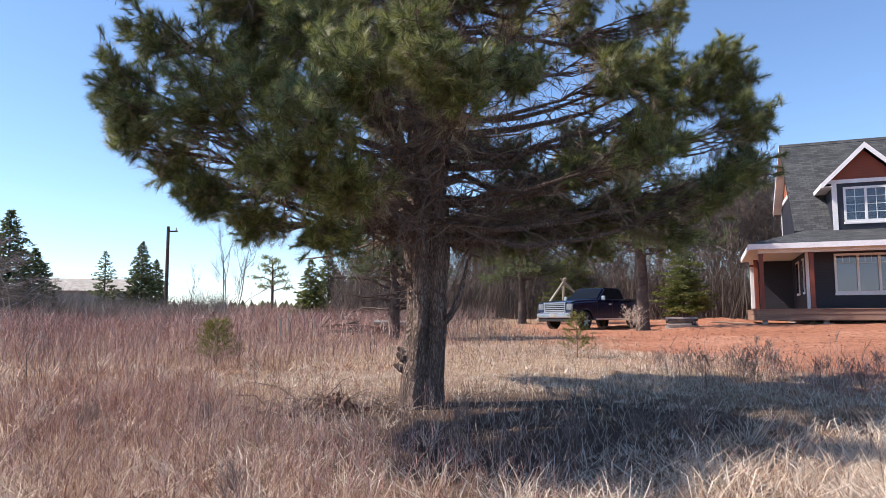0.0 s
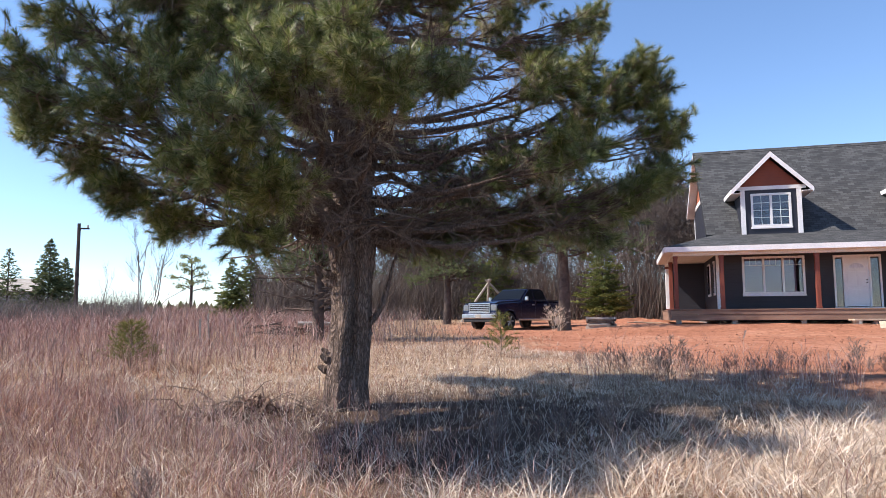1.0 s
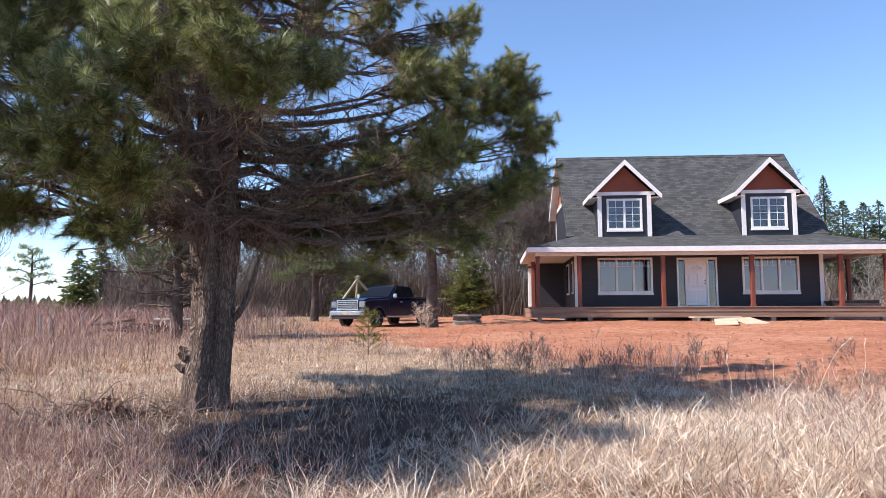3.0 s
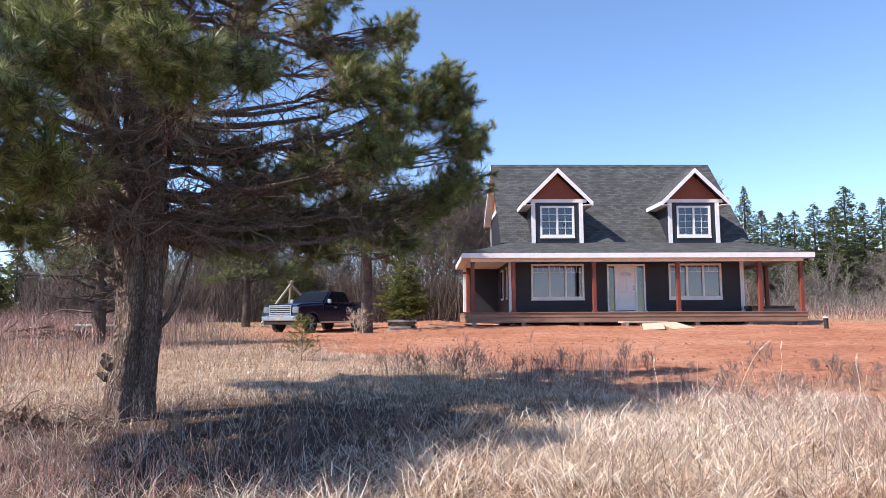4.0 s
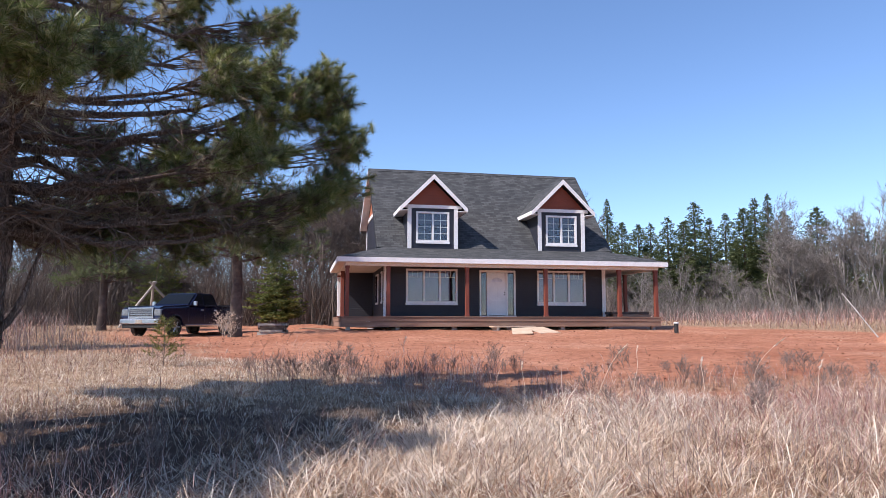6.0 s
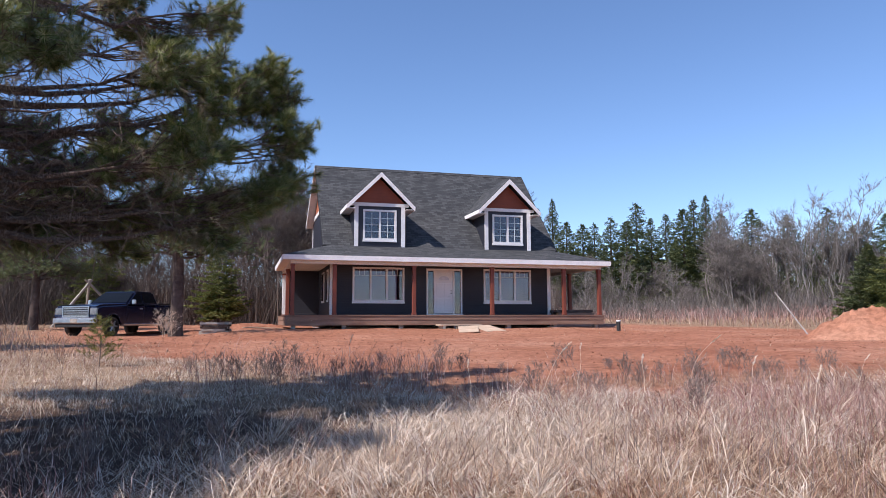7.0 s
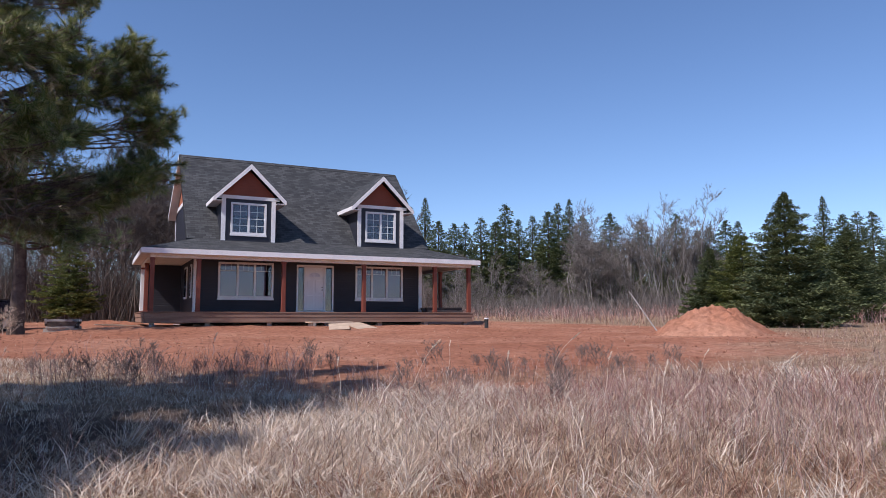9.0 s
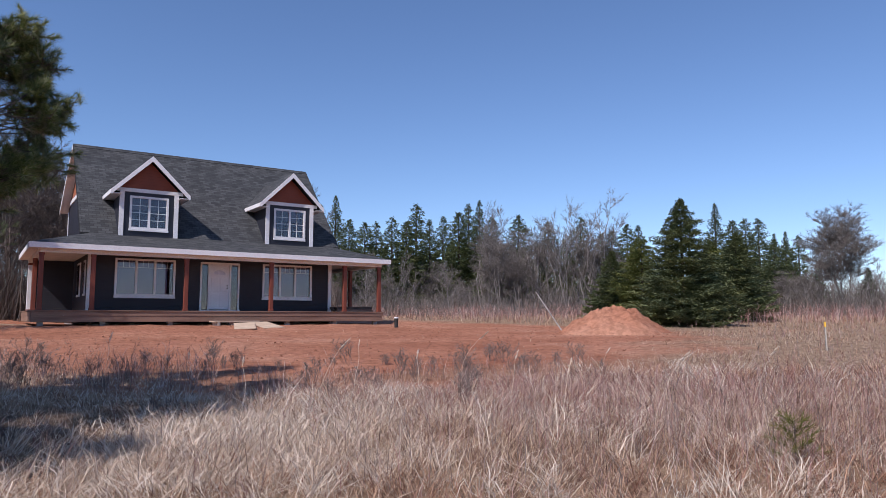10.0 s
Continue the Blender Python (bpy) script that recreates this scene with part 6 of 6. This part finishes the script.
def tall_stalks():
    g = np.random.default_rng(610)
    base = []
    for k in range(3):
        t = thing("dry_stalk", pose(0, 0, -50), "single tall pale dry grass stalk bending over", "grass stalk", "tall stalks")
        s, h = Soup(), 0.95
        pts = [(0.0 + 0.38 * (i / 8) ** 2.6 * (1 + 0.3 * k), 0.03 * math.sin(i), h * (i / 8) ** (0.92)) for i in range(9)]
        s.tube(pts, [0.0038 - 0.0003 * i for i in range(9)], 4)
        soup_part("stem", s, M_PALE, t)
        f = Soup()
        for i in range(40):
            q = np.array(pts[7]) + (np.array(pts[8]) - np.array(pts[7])) * g.uniform(0, 1)
            f.add(np.array([q, q + g.normal(0, 0.007, 3), q + np.array((0.05, 0, 0.03)) + g.normal(0, 0.007, 3)]), [(0, 1, 2)])
        soup_part("seed_head", f, M_PALE, t)
        base.append(t)
    spots = [(-44.5, 8.2), (-52, 7.0), (-47.5, 9.5), (-60, 7.6), (-35, 9.0), (-63, 6.2), (-71, 7.0), (-39, 7.4), (-56, 10.5), (-29, 10.2), (14, 7.0), (22, 6.3), (-78, 8.0), (-67, 9.5)]
    for k, (yaw, d) in enumerate(spots):
        x, y = polar(yaw, d)
        m = pose(x, y, zat(x, y) - 0.03, g.uniform(-12, 12), g.uniform(-12, 12), g.uniform(-60, 60)) @ Matrix.Scale(g.uniform(0.65, 1.05), 4)
        if k < 3:
            base[k].matrix_world = m
        else:
            copy_thing(base[k % 3], m)


def bushes():
    for yaw, d, h, r, sd, mat, many, lab in ((17.8, 13.5, 0.85, 0.4, 401, M_GREENBUSH, 70, "small yellow-green conifer seedling in the brush"), (-10.7, 15.0, 0.98, 0.3, 402, M_GREENBUSH, 34, "wispy yellowish bush at the edge of the soil"), (-80.6, 6.6, 0.42, 0.14, 403, M_GREENBUSH, 20, "small green conifer seedling in dry grass")):
        g = np.random.default_rng(sd)
        t = thing("seedling", at(yaw, d), lab, "bush")
        st, lf = Soup(), Soup()
        st.tube([(0, 0, -0.1), (0.02, 0, h * 0.5), (0, 0, h * 0.95)], [0.012, 0.009, 0.004], 5)
        pp, ww = [], []
        for k in range(many):
            a, z = k * 2.4, h * (0.12 + 0.85 * k / many)
            ln = r * (1.15 - z / h) * g.uniform(0.7, 1.2) + 0.03
            e = np.array((ln * math.cos(a), ln * math.sin(a), z + 0.4 * ln))
            st.tube([(0, 0, z), e], [0.004, 0.002], 3)
            for f in (0.4, 0.7, 1.0):
                pp.append(np.array((0, 0, z)) * (1 - f) + e * f)
                ww.append(np.array((math.cos(a), math.sin(a), 0.7)) + g.normal(0, 0.3, 3))
        add_tufts(lf, g, pp, ww, 16, 0.06 * d ** 0.2, 65, 0.08, 0.0012 + 0.0002 * d)
        soup_part("stem", st, M_TWIG, t)
        soup_part("foliage", lf, mat, t)
    # fallen branches and roots at the pine's foot, and the log heap beyond
    rng = np.random.default_rng(410)
    x, y = -1.25, 8.2
    t = thing("fallen_branches", pose(x, y, zat(x, y)), "heap of dead fallen branches and leaf litter by the pine", "branches")
    s = Soup()
    for k in range(120):
        a, b = rng.normal(0, (0.55, 0.3, 0.0)), rng.normal(0, (0.22, 0.18, 0.1))
        p = a + np.array((0, 0, abs(rng.normal(0, 0.06))))
        s.tube(bent(p, p + b + np.array((0, 0, 0.05)), 0.1, rng, 3, 0.15), [0.007, 0.006, 0.005, 0.003], 4)
    soup_part("dead_branch", s, M_TWIG, t, kind="stuff")
    lump = Soup()
    for k in range(500):
        c = rng.normal(0, (0.3, 0.16, 0.0)) + np.array((-0.05, 0.0, 0.0))
        c[2] = 0.2 * math.exp(-(c[0] / 0.28) ** 2 - (c[1] / 0.16) ** 2) * rng.uniform(0.5, 1.0)
        lump.add(c + rng.normal(0, 0.035, (3, 3)), [(0, 1, 2)])
    soup_part("leaf_litter", lump, M_LITTER, t, "brown leaf litter", kind="stuff")
    x, y = polar(5.2, 25)
    t = thing("log_heap", pose(x, y, zat(x, y)), "heap of cut logs and slash with one pale log", "logs")
    s = Soup()
    for k in range(60):
        p = rng.normal(0, (0.9, 0.5, 0.0)) + np.array((0, 0, 0.15 + abs(rng.normal(0, 0.2))))
        s.tube([p, p + rng.normal(0, (0.6, 0.3, 0.12))], [0.03, 0.02], 5)
    soup_part("slash", s, M_BARK_FAR, t, kind="stuff")
    bm = bmesh.new()
    rod(bm, (-0.1, -0.6, 0.52), (1.7, -0.5, 0.5), 0.07, 0.06, 9)
    part("pale_log", bm, M_BIRCH, t, "pale barked log")


straw()
flattened()
tussocks()
brush()
thicket()
weeds()
tall_stalks()
bushes()
